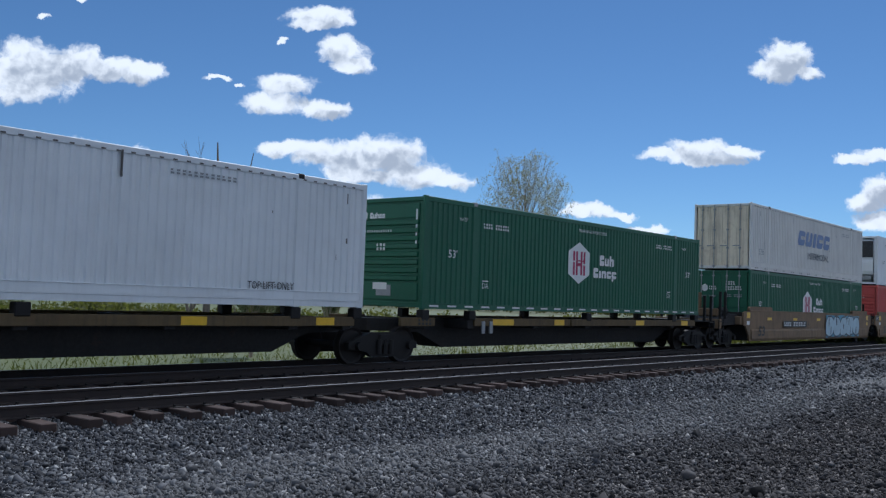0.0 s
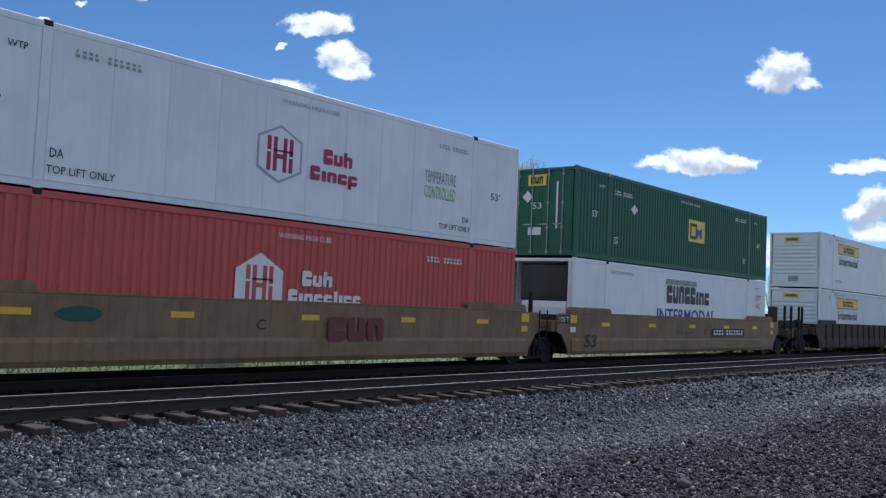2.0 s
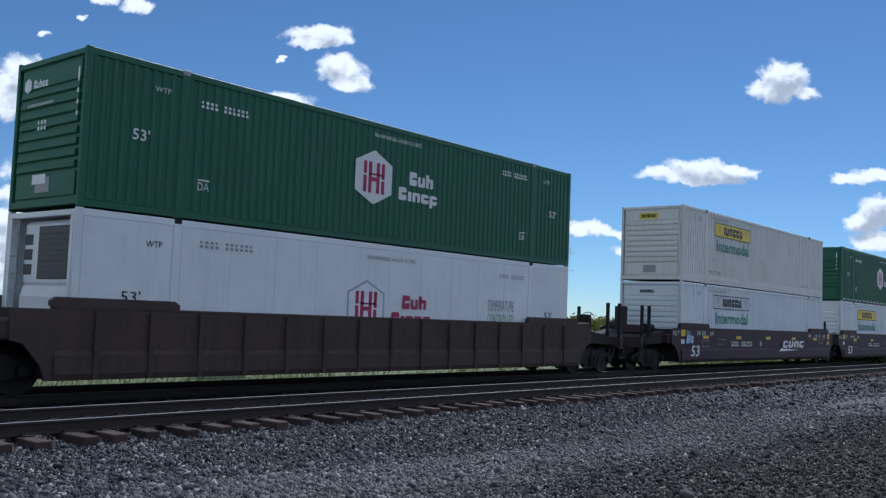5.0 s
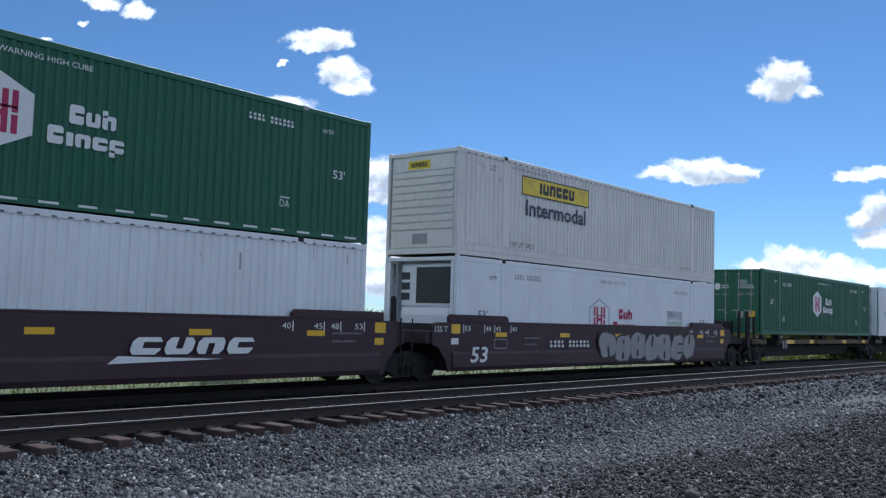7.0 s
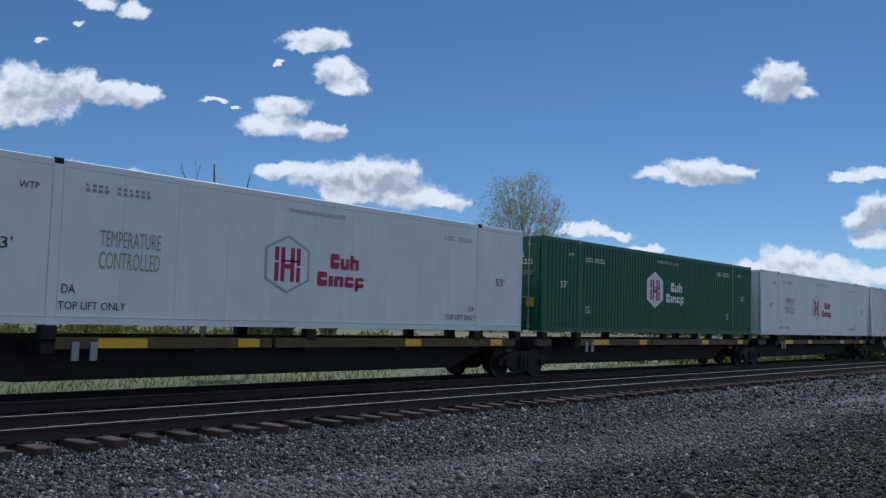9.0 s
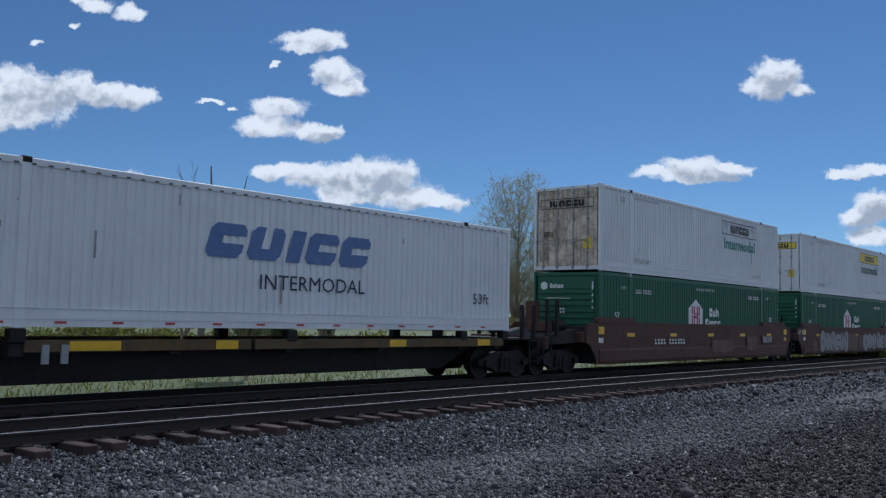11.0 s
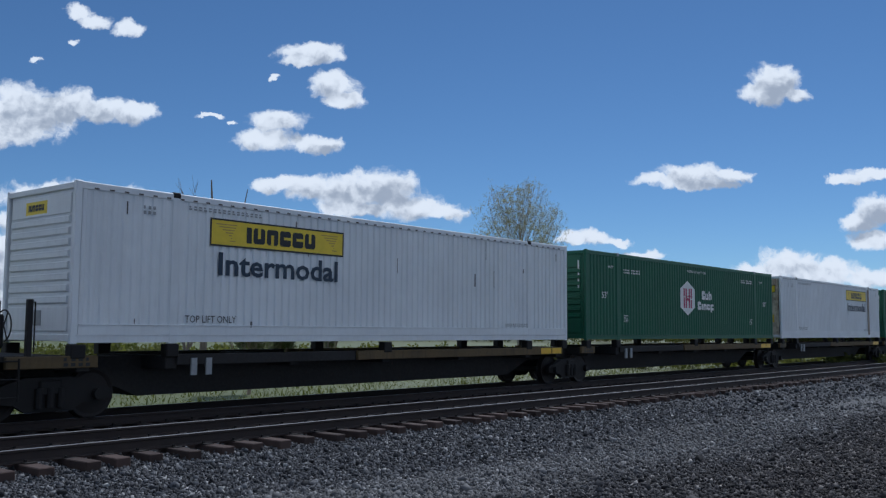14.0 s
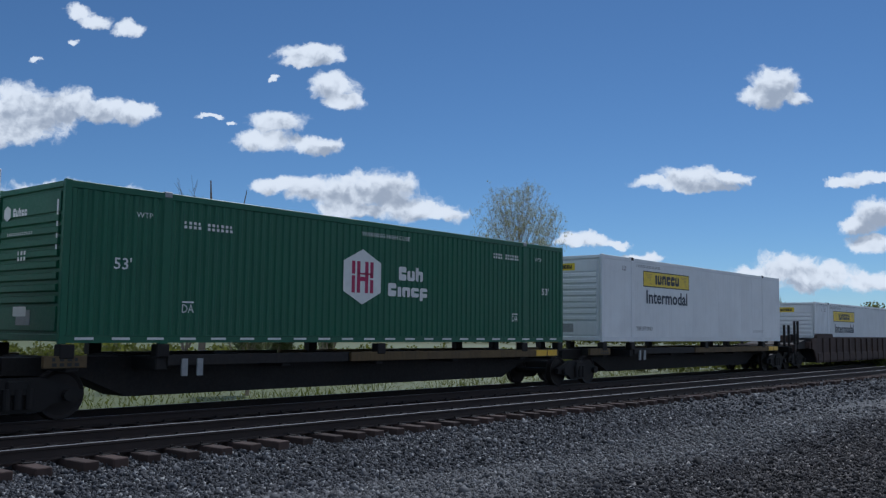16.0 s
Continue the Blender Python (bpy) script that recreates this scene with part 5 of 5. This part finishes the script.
lettering("WTP", 14.9, 15.3, 2.45, 2.56, INK, c)
c = container(S[5], "top", GREEN, "green corrugated container with yellow square emblem", "door", dark_cast=False)
box_marks(c)
patch(8.12, 9.57, 1.14, 1.98, YELLOW, c)
outline(8.25, 8.85, 1.25, 1.85, 0.12, INK, c, off=-0.013)
polygon([(8.8, 1.3), (8.95, 1.3), (9.05, 1.5), (9.15, 1.3), (9.3, 1.3), (9.3, 1.7), (9.05, 1.62), (8.8, 1.7)], PRIME_BLUE, c, off=-0.016)
polygon([(3.81, 1.68), (4.06, 1.87), (3.81, 2.06), (3.56, 1.87)], LETTER, c)
patch(0.75, 1.45, 2.3, 2.66, YELLOW, c, "e", 0.006)
wordmark(0.85, 1.35, 2.36, 2.6, "CNC", INK, c, "e", 0.001)
polygon([(0.75, 1.75), (0.95, 1.95), (0.75, 2.15), (0.55, 1.95)], LETTER, c, "e", 0.006)
lettering("53", 0.95, 1.3, 1.55, 1.75, LETTER, c, "e", 0.006)
patch(0.8, 1.3, 0.7, 0.95, LETTER, c, "e", 0.006)
bars(1.85, 1.95, 0.9, 2.4, 1, LETTER, c, "e", 0.006)
c = container(S[6], "low", WHITE, "white corrugated container with yellow panel in a brown well")
yellow_logo(c, ink=LEAF_INK)
c = container(S[6], "top", WHITE, "white smooth-sided container with yellow panel, stacked on another", side="smooth")
yellow_logo(c, ink=NAVY)
c = container(S[7], "low", WHITE, "white corrugated container with yellow panel", "ribbed")
yellow_logo(c, ink=NAVY)
c = container(S[7], "top", WHITE, "white refrigerated container with dark old-style letters", "reefer", "smooth")
crest(c, 3.2, 1.48, 0.95, 1.35)
wordmark(4.15, 9.64, 1.2, 1.8, "CNCnoplonb", NAVY, c)
white_reefer(S[8], "low", 12.06)
green_box(S[8], "top")
for u in (9,):
    c = container(S[u], "low", WHITE, "white corrugated container with plain outlined panel in a maroon well")
    yellow_logo(c, yellow=False, ink=TEAL_INK)
    c = container(S[u], "top", WHITE_OLD, "off-white corrugated container with part-faded yellow panel")
    yellow_logo(c, ink=TEAL_INK)
c = container(S[10], "low", WHITE, "clean white corrugated container with yellow panel in a maroon well")
yellow_logo(c, ink=TEAL_INK)
green_box(S[10], "top", stripes=True, note=" atop another")
white_reefer(S[11], "low", 12.06)
c = container(S[11], "top", WHITE_OLD, "cream-white corrugated container with yellow panel, stacked on a reefer")
yellow_logo(c, ink=NAVY)
green_box(S[12], "flat", "door", note=" and doors")
white_reefer(S[13], "flat", 2.92, "door", "white smooth-sided refrigerated container with barred doors")
green_box(S[14], "flat", "door")
white_reefer(S[15], "flat", 2.92, "door", "white smooth-sided refrigerated container with barred doors")
c = container(S[16], "flat", WHITE, "white corrugated container with dark blue letters on a spine wagon", "door")
wordmark(5.7, 10.4, 1.45, 2.15, "CNlNC", BLUE_INK, c, lean=0.3)
lettering("INTERMODAL", 7.15, 10.28, 0.84, 1.16, NAVY, c)
lettering("53ft", 14.45, 15.15, 0.72, 1.0, NAVY, c)
p, f = quads([(0.5 + 1.1 * i, 0.72 + 1.1 * i, 0.08, 0.12) for i in range(14)])
put_flat("reflective_strip", p, f, SIGN_RED, c, "s", -0.015)
green_box(S[17], "low", house=True, note=" in a rusty well")
c = container(S[17], "top", WHITE, "white corrugated container with rust-stained doors and outlined panel", "door", rust=RUSTY_DOOR)
yellow_logo(c, right=True, yellow=False, ink=TEAL_INK, end=False)
door_logo(c, False)
green_box(S[18], "low", house=True, note=" in a graffitied well")
c = container(S[18], "top", WHITE, "white corrugated container with white barred doors and yellow panels", "door")
yellow_logo(c, right=True, ink=LEAF_INK, end=False)
door_logo(c)
c = container(S[19], "low", WHITE, "white refrigerated container with dark red old-style letters", "door", "smooth")
wordmark(2.65, 6.0, 2.1, 2.36, "NCNCCNNCN", PRIME_BLUE, c)
bars(2.65, 6.0, 1.94, 2.0, 22, FAINT, c)
wordmark(6.45, 12.0, 1.26, 1.87, "CNCnoplonb", OXBLOOD, c)
crest(c, 12.9, 1.6, 1.05, 1.1)
lettering("WTP", 1.2, 1.65, 2.46, 2.62, INK, c)
bars(0.6, 1.75, 2.18, 2.3, 10, INK, c)
lettering("STACK LIMIT 3 HIGH", 10.8, 12.6, 2.52, 2.64, INK, c)
lettering("WTP", 14.6, 15.0, 2.46, 2.62, INK, c)
patch(0.25, 0.7, 1.7, 2.45, OXBLOOD, c, "e", 0.006)
crest(c, 2.1, 1.75, 0.6, 1.15, 0.0, "e")
wordmark(0.3, 1.2, 1.25, 1.45, "CNCnoplob", INK, c, "e", 0.006)
for u in (20, 24):
    c = container(S[u], "flat", WHITE, "white container with yellow panel on a spine wagon", "ribbed", "smooth" if u == 24 else "wave")
    yellow_logo(c, ink=NAVY)
green_box(S[21], "flat", note=" on a spine wagon")
c = container(S[22], "flat", WHITE, "white corrugated container with rusty doors and a rust-streaked post", "door", rust=RUSTY_DOOR)
yellow_logo(c, right=True, ink=NAVY, end=False)
door_logo(c)
patch(13.75, 14.12, 0.18, 2.76, paint("brown_rust_streak", (0.16, 0.10, 0.06), (0.4, 0.36, 0.3), amount=0.7, streak=1.0), c, off=-0.012, name="rust_streak")
green_box(S[23], "flat", stripes=True, note=" on a spine wagon")
c = container(S[25], "low", WHITE, "white container with yellow panel low in a brown well")
yellow_logo(c, ink=NAVY)


def flat_rack(s):
    """Red steel flat rack with two end gantries, riding on a container."""
    r = empty("flat_rack", "red steel flat rack with end gantries, stacked on a white container", "flat rack")
    part("deck", fixed(prism(bmesh.new(), [(0.0, 0.06), (0.15, 0.0), (CL - 0.45, 0.0), (CL - 0.3, 0.06), (CL - 0.3, 0.16), (CL - 0.7, 0.4), (0.45, 0.4), (0.0, 0.2)], "y", 0.05, CW - 0.05)), RACK_RED, r)
    for y in (-0.01, CW - 0.11):
        part("side_rail", box(bmesh.new(), 0.3, CL - 0.6, y, y + 0.12, 0.28, 0.47, 0.015), RACK_RED, r)
    lash = shared(("lashing_ring",), lambda bm: box(bm, -0.03, 0.03, -0.03, 0.03, 0.47, 0.53, 0.01))
    for i in range(12):
        ob = part_of("lashing_ring", lash, FAINT, r)
        ob.location = (1.0 + i * 1.2, 0.05, 0)
    for x, d in ((2.0, 1), (13.9, -1)):
        for y in (0.08, CW - 0.08):
            g = part("gantry_post", box(bmesh.new(), x - 0.095, x + 0.095, y - 0.07, y + 0.07, 0.0, 2.86, 0.015), RACK_RED, r)
            bm = beam(bmesh.new(), (x + d * 0.05, y, 2.72), (x + d * 1.95, y, 0.45), 0.10)
            part("brace", bm, RACK_RED, r)
            part("gusset", fixed(prism(bmesh.new(), [(x - 0.3, 0.4), (x + 0.3, 0.4), (x + 0.1, 0.8), (x - 0.1, 0.8)], "y", y - 0.05, y + 0.05)), RACK_RED, r)
        part("cross_beam", box(bmesh.new(), x - 0.085, x + 0.085, 0.08, CW - 0.08, 2.76, 2.9, 0.02), RACK_RED, r)
        for y, k in ((0.16, 1), (CW - 0.16, -1)):
            part("corner_plate", fixed(prism(bmesh.new(), [(y, 2.72), (y + k * 0.22, 2.72), (y, 2.45)], "x", x - 0.04, x + 0.04)), RACK_RED, r)
    wordmark(2.4, 3.9, 0.12, 0.27, "Conlouion", LETTER, r, off=0.042)
    patch(10.2, 10.6, 0.1, 0.28, FAINT, r, off=0.042)
    MOVERS.append((r, s, SIDE_Y, 3.33))


def tarped_load(s):
    """Sagging dark tarpaulin drawn over a long load, tied down."""
    me_v = []
    nx, ny = 110, 34

    def skin(u, a, lift=1.0):
        x = 3.5 + u * 10.8
        swell = min(1.0, u / 0.05, (1 - u) / 0.03) ** 0.4
        top = (1.45 + 0.06 * math.sin(9 * u + 1) - 0.12 * u) * (0.45 + 0.55 * swell)
        top *= 1.0 - 0.26 * math.exp(-((u - 0.56) / 0.13) ** 2) - 0.10 * math.exp(-((u - 0.30) / 0.10) ** 2)
        dip = 0.16 * math.exp(-((u - 0.66) / 0.025) ** 2) + 0.07 * math.exp(-((u - 0.3) / 0.02) ** 2)
        k = (abs(math.cos(a)) ** 2.6 + abs(math.sin(a)) ** 2.6) ** (-1 / 2.6)
        f = 1 + 0.11 * noise.noise(Vector((x * 0.9, a * 1.8, 3.0))) - 0.10 * abs(noise.noise(Vector((x * 2.2, a * 2.6, 7.0)))) - 0.05 * abs(noise.noise(Vector((x * 4.5 + 2 * a, a * 3.0, 5.0)))) + 0.03 * noise.noise(Vector((x * 6, a * 9, 1.0)))
        return (x, CW / 2 - 1.02 * k * math.cos(a) * f * lift, max(0.0, (top - dip) * k * math.sin(a) * f * lift))
    for i in range(nx + 1):
        for j in range(ny + 1):
            me_v.append(skin(i / nx, math.pi * j / ny))
    faces = [(i * (ny + 1) + j, (i + 1) * (ny + 1) + j, (i + 1) * (ny + 1) + j + 1, i * (ny + 1) + j + 1) for i in range(nx) for j in range(ny)]
    faces += [tuple(range(ny, -1, -1)), tuple(nx * (ny + 1) + j for j in range(ny + 1))]
    t = empty("tarped_load", "long load under a sagging dark blue-grey tarpaulin on the flat rack", "tarpaulin")
    me = bpy.data.meshes.new("cover")
    me.from_pydata(me_v, [], faces)
    for p in me.polygons:
        p.use_smooth = len(p.vertices) == 4
    part_of("cover", me, TARP, t)
    bm = bmesh.new()
    for x in (4.9, 6.6, 9.85, 12.0):
        pts = [skin((x - 3.5) / 10.8, math.pi * j / 24, 1.01) for j in range(14)]
        for a, b in zip(pts, pts[1:]):
            tube(bm, a, b, 0.018, None, 5)
    part("tie_strap", bm, TARP_PALE, t)
    MOVERS.append((t, s, SIDE_Y, 3.73))


flat_rack(S[19])
tarped_load(S[19])


# ---- plants behind the line ----
def leaf_mesh(name, centres, size, rng, flat=0.5):
    """Many small leaf-like triangles pairs round the given points."""
    c = np.asarray(centres, float)
    n = len(c)
    a, b = rng.normal(size=(n, 3)), rng.normal(size=(n, 3))
    a /= np.linalg.norm(a, axis=1)[:, None]
    b -= (a * b).sum(1)[:, None] * a
    b /= np.linalg.norm(b, axis=1)[:, None]
    s = size * rng.uniform(0.6, 1.4, n)[:, None]
    v = np.stack([c - a * s, c + b * s * flat, c + a * s, c - b * s * flat], 1).reshape(-1, 3)
    return mesh_from(name, v, np.arange(4 * n), 4)


def grow(bm, tips, base, way, length, r, depth, rnd, spread, up, lift=0.1, twig=3):
    """Limbs that fork and taper; tips collects the ends."""
    p, d = Vector(base), Vector(way).normalized()
    seg = 3
    for i in range(seg):
        d = (d + Vector((rnd.uniform(-1, 1), rnd.uniform(-1, 1), rnd.uniform(-0.3, 1))) * 0.13 + Vector((0, 0, lift))).normalized()
        q = p + d * (length / seg)
        tube(bm, p, q, r * (1 - 0.28 * i / seg), r * (1 - 0.28 * (i + 1) / seg), 6 if r > 0.04 else 4)
        p = q
        tips.append((p.copy(), depth))
        if depth > 0 and i < seg - 1 and rnd.random() < 0.75:
            side = (d + Vector((rnd.uniform(-1, 1), rnd.uniform(-1, 1), rnd.uniform(0, 0.6))) * spread).normalized()
            grow(bm, tips, p, side, length * rnd.uniform(0.5, 0.72), r * 0.5, depth - 1, rnd, spread, up, lift, twig)
    if depth > 0:
        for _ in range(twig - 1):
            side = (d + Vector((rnd.uniform(-1, 1), rnd.uniform(-1, 1), rnd.uniform(-0.1, 0.8))) * spread).normalized()
            grow(bm, tips, p, side, length * rnd.uniform(0.6, 0.8), r * 0.62, depth - 1, rnd, spread, up, lift, twig)


def place(az, dist):
    a = radians(az)
    return (dist * math.sin(a), dist * math.cos(a))


def budding_tree(az, dist, height, seed, label, leaves, n_per, leaf, spread=0.62, r=0.2, depth=4, trunk=0.24, lift=0.1):
    t = empty("tree", label, "tree")
    x, y = place(az, dist)
    t.location = (x, y, -0.7)
    rnd, rng = random.Random(seed), np.random.default_rng(seed)
    bm, tips = bmesh.new(), []
    tube(bm, (0, 0, -0.1), (0.1, 0, height * trunk), r, r * 0.8, 9)
    for k in range(4):
        a = 2 * math.pi * (k + rnd.random() * 0.6) / 4
        grow(bm, tips, (0.1, 0, height * trunk * (0.75 + 0.25 * k / 3)), (0.5 * math.cos(a) * spread / 0.6, 0.5 * math.sin(a) * spread / 0.6, 1), height * 0.26, r * 0.6, depth - 1, rnd, spread, 1, lift)
    grow(bm, tips, (0.1, 0, height * trunk), (0, 0, 1), height * 0.3, r * 0.72, depth, rnd, spread, 1, lift)
    zmax = max(p.z for p, _ in tips)
    k = height / zmax
    for v in bm.verts:
        v.co *= k
    part("trunk", bm, BARK, t, "thin grey branching trunk")
    pts = [p * k for p, dpt in tips if dpt <= 1]
    if n_per:
        c = np.repeat(np.array([tuple(p) for p in pts]), n_per, 0)
        c += rng.normal(size=c.shape) * height * 0.018
        part_of("crown", leaf_mesh("crown", c, leaf, rng), leaves, t, "sparse opening leaves")
    return t




def airy_tree(az, dist, height, width, seed, label, bud, n=270, leaf=0.050, r=0.2):
    """Round open crown: upswept limbs that end all over an egg-shaped outline, with buds on the twigs."""
    t = empty("tree", label, "tree")
    x, y = place(az, dist)
    t.location = (x, y, -0.7)
    rnd, rng, bm, buds = random.Random(seed), np.random.default_rng(seed), bmesh.new(), []
    mid, rz, rx = height * 0.62, height * 0.38, width / 2
    tube(bm, (0, 0, -0.1), (0, 0, height * 0.3), r, r * 0.75, 9)
    tube(bm, (0, 0, height * 0.3), (0.1, 0, height * 0.75), r * 0.75, 0.03, 8)
    for i in range(n):
        a, cz = rnd.uniform(0, 2 * math.pi), rnd.uniform(-0.85, 1)
        k = rnd.uniform(0.66, 1.0) * (1 + 0.05 * noise.noise(Vector((3 * math.cos(a), 3 * math.sin(a), 3 * cz + seed))))
        s = math.sqrt(max(0.0, 1 - cz * cz))
        end = Vector((rx * k * s * math.cos(a), rx * k * s * math.sin(a), mid + rz * k * cz))
        start = Vector((0, 0, max(height * 0.16, end.z - abs(rx * s) * 0.9 - height * rnd.uniform(0.12, 0.25))))
        ctrl = start.lerp(end, 0.5) + Vector((end.x * 0.12, end.y * 0.12, -height * 0.02))
        q = [start * (1 - f) ** 2 + ctrl * 2 * f * (1 - f) + end * f * f for f in (0, 0.25, 0.5, 0.75, 1)]
        r0 = r * rnd.uniform(0.07, 0.15)
        for m in range(4):
            tube(bm, q[m], q[m + 1], r0 * (1 - 0.22 * m), r0 * (1 - 0.22 * (m + 1)), 4)
        for m in range(14):
            f = rnd.uniform(0.4, 1.0)
            p = start * (1 - f) ** 2 + ctrl * 2 * f * (1 - f) + end * f * f
            tip = p + Vector((rnd.uniform(-1, 1), rnd.uniform(-1, 1), rnd.uniform(0.2, 1.2))) * height * 0.036
            tube(bm, p, tip, 0.010, 0.005, 3)
            buds += [tuple(p.lerp(tip, rnd.uniform(0.4, 1.2))) for _ in range(8)]
    part("trunk", bm, BARK, t, "thin grey upswept branches")
    cb = np.array(buds)
    part_of("crown", leaf_mesh("crown", cb + rng.normal(size=cb.shape) * 0.1, leaf, rng), bud, t, "sparse yellow-green buds")


airy_tree(55.0, 75, 15.0, 8.8, 4, "tall airy round tree with yellow-green spring buds", BUDS)
budding_tree(43.2, 48, 4.6, 9, "small pale-leaved shrubby tree behind the line", PALE_LEAVES, 10, 0.07, spread=0.9, r=0.09, depth=4, trunk=0.12)
budding_tree(40.3, 50, 3.9, 19, "small pale-leaved shrubby tree behind the line", PALE_LEAVES, 10, 0.07, spread=0.9, r=0.09, depth=4, trunk=0.12)
budding_tree(38.6, 34, 3.6, 29, "brushy pale shrub beside the dead tree", PALE_LEAVES, 6, 0.05, spread=0.9, r=0.07, depth=4, trunk=0.1)
budding_tree(69.9, 140, 9.5, 31, "slender bare tree far behind the line", BUDS, 1, 0.05, spread=0.4, depth=4, r=0.14)


def dead_tree(az, dist):
    t = empty("dead_tree", "leafless dead tree with forked bare branches", "tree")
    x, y = place(az, dist)
    t.location = (x, y, -0.7)
    bm, rnd, tips = bmesh.new(), random.Random(12), []
    right = Vector((math.cos(radians(az)), -math.sin(radians(az)), 0))

    def limb(pts, r0, r1):
        v = [right * (a * 1.05) + Vector((0, 0, b * 1.3)) for a, b in pts]
        for i, (p, q) in enumerate(zip(v, v[1:])):
            k0, k1 = i / (len(v) - 1), (i + 1) / (len(v) - 1)
            tube(bm, p, q, r0 + (r1 - r0) * k0, r0 + (r1 - r0) * k1, 7)
    limb([(0.55, 0), (0.6, 1.4), (0.72, 2.6), (0.92, 3.5), (1.1, 4.2), (1.02, 4.8), (0.85, 5.3), (0.75, 5.9), (0.72, 6.4)], 0.16, 0.025)
    limb([(1.1, 4.2), (1.5, 4.55), (1.75, 5.1), (2.0, 5.7), (2.1, 6.15)], 0.055, 0.015)
    limb([(1.02, 4.8), (1.15, 5.3), (1.28, 5.65)], 0.03, 0.01)
    limb([(0.05, 0), (-0.05, 1.0), (-0.3, 2.0), (-0.75, 2.9), (-1.3, 3.6), (-1.65, 4.2), (-1.62, 4.5)], 0.075, 0.015)
    limb([(0.0, 0.4), (0.05, 1.6), (0.2, 2.3), (0.1, 3.0), (0.15, 3.8)], 0.06, 0.015)
    limb([(0.2, 2.3), (0.6, 2.9), (0.75, 3.3), (0.5, 3.9), (0.4, 4.3)], 0.04, 0.012)
    limb([(0.1, 1.2), (0.45, 1.9), (0.62, 2.5)], 0.05, 0.03)
    limb([(0.15, 2.3), (-0.25, 2.8), (-0.4, 3.3)], 0.03, 0.01)
    limb([(1.1, 4.2), (0.6, 4.4), (0.35, 4.9)], 0.03, 0.01)
    limb([(1.75, 5.1), (2.05, 5.3)], 0.015, 0.008)
    for a, b in ((0.5, 3.9), (-0.75, 2.9), (0.92, 3.5), (0.15, 3.0), (0.35, 4.5), (-0.3, 3.2)):
        for _ in range(6):
            grow(bm, tips, right * (a * 1.05) + Vector((0, 0, b * 1.3)), right * rnd.uniform(-1, 1) + Vector((rnd.uniform(-0.4, 0.4), rnd.uniform(-0.4, 0.4), 0.8)), rnd.uniform(0.6, 1.3), 0.016, 2, rnd, 0.8, 1)
    part("trunk", bm, DEAD_BARK, t)


dead_tree(35.0, 38.5)


def grass_strip():
    """Standing grass along the far side of the line."""
    rng = np.random.default_rng(8)
    n = 42000
    y = 19.2 + 30 * rng.random(n) ** 2.0
    x = rng.uniform(3, 110, n)
    keep = (x < y * 4.6) & (x > y * 0.38)
    x, y = x[keep], y[keep]
    n = len(x)
    z = np.array([ground_z(a, b) for a, b in zip(x, y)])
    h, w = rng.uniform(0.06, 0.24, n) * (0.6 + 0.8 * (np.sin(x * 0.9) * np.sin(y * 1.3 + x * 0.3) > 0)), rng.uniform(0.01, 0.03, n)
    a = rng.uniform(0, math.pi, n)
    lx, ly = rng.normal(0, 0.12, n), rng.normal(0, 0.12, n)
    v = np.stack([np.stack([x - w * np.cos(a), y - w * np.sin(a), z], 1), np.stack([x + w * np.cos(a), y + w * np.sin(a), z], 1), np.stack([x + lx, y + ly, z + h], 1)], 1).reshape(-1, 3)
    me = mesh_from("grass", v, np.arange(3 * n), 3)
    me.materials.append(BLADES)
    tagged(new("grass", me), "tufted yellow-green spring grass beside the far track", "grass", kind="stuff")


grass_strip()


def hedge(az0, az1, dist, height, n, seed, mat, leaf, label, k=60):
    """Uneven belt of leafy growth made of many leaves round lumpy centres."""
    rng = np.random.default_rng(seed)
    out = []
    for a in rng.uniform(az0, az1, n):
        d = dist * rng.uniform(0.92, 1.12)
        hh = height * rng.uniform(0.6, 1.0) * (0.85 + 0.15 * math.sin(a * 2.7 + seed) * math.sin(a * 1.1))
        r = min(0.5 * hh, 1.5)
        x, y = place(a, d)
        p = rng.normal(size=(k, 3))
        p /= np.linalg.norm(p, axis=1)[:, None]
        p *= rng.uniform(0.45, 1.0, (k, 1)) * np.array([r * 1.15, r * 1.15, r])
        out.append(p + np.array([x, y, -0.7 + r + (hh - 2 * r) * rng.random() ** 0.7]))
    me = leaf_mesh("bushes", np.concatenate(out), leaf, rng, 0.7)
    me.materials.append(mat)
    tagged(new("bushes", me), label, "bushes", kind="stuff")


hedge(22, 80, 62, 1.7, 420, 2, LEAVES, 0.12, "low belt of spring-green bushes along the field")
hedge(28.5, 31.6, 60, 2.6, 26, 3, LEAVES, 0.14, "rounded green bushes at the edge of the field")
hedge(70.3, 79, 150, 8.4, 620, 6, FAR_LEAVES, 0.20, "distant line of leafing green trees", 120)
hedge(38, 71, 190, 5.0, 700, 7, FAR_LEAVES, 0.22, "distant line of leafing green trees", 80)
hedge(20, 38, 190, 4.0, 400, 8, FAR_LEAVES, 0.22, "distant line of leafing green trees", 80)


# ---- what moves ----
def motions():
    def gone(t):
        return 26.3196 * t - 0.0221 * t * t / 2
    for ob, s, y, z in MOVERS:
        walk(ob, [(t, pose(s - gone(t), y, z)) for t in (0.0, 2.0, 4.0, 6.0, 8.0, 10.0, 12.0, 14.0, 16.0)])


motions()
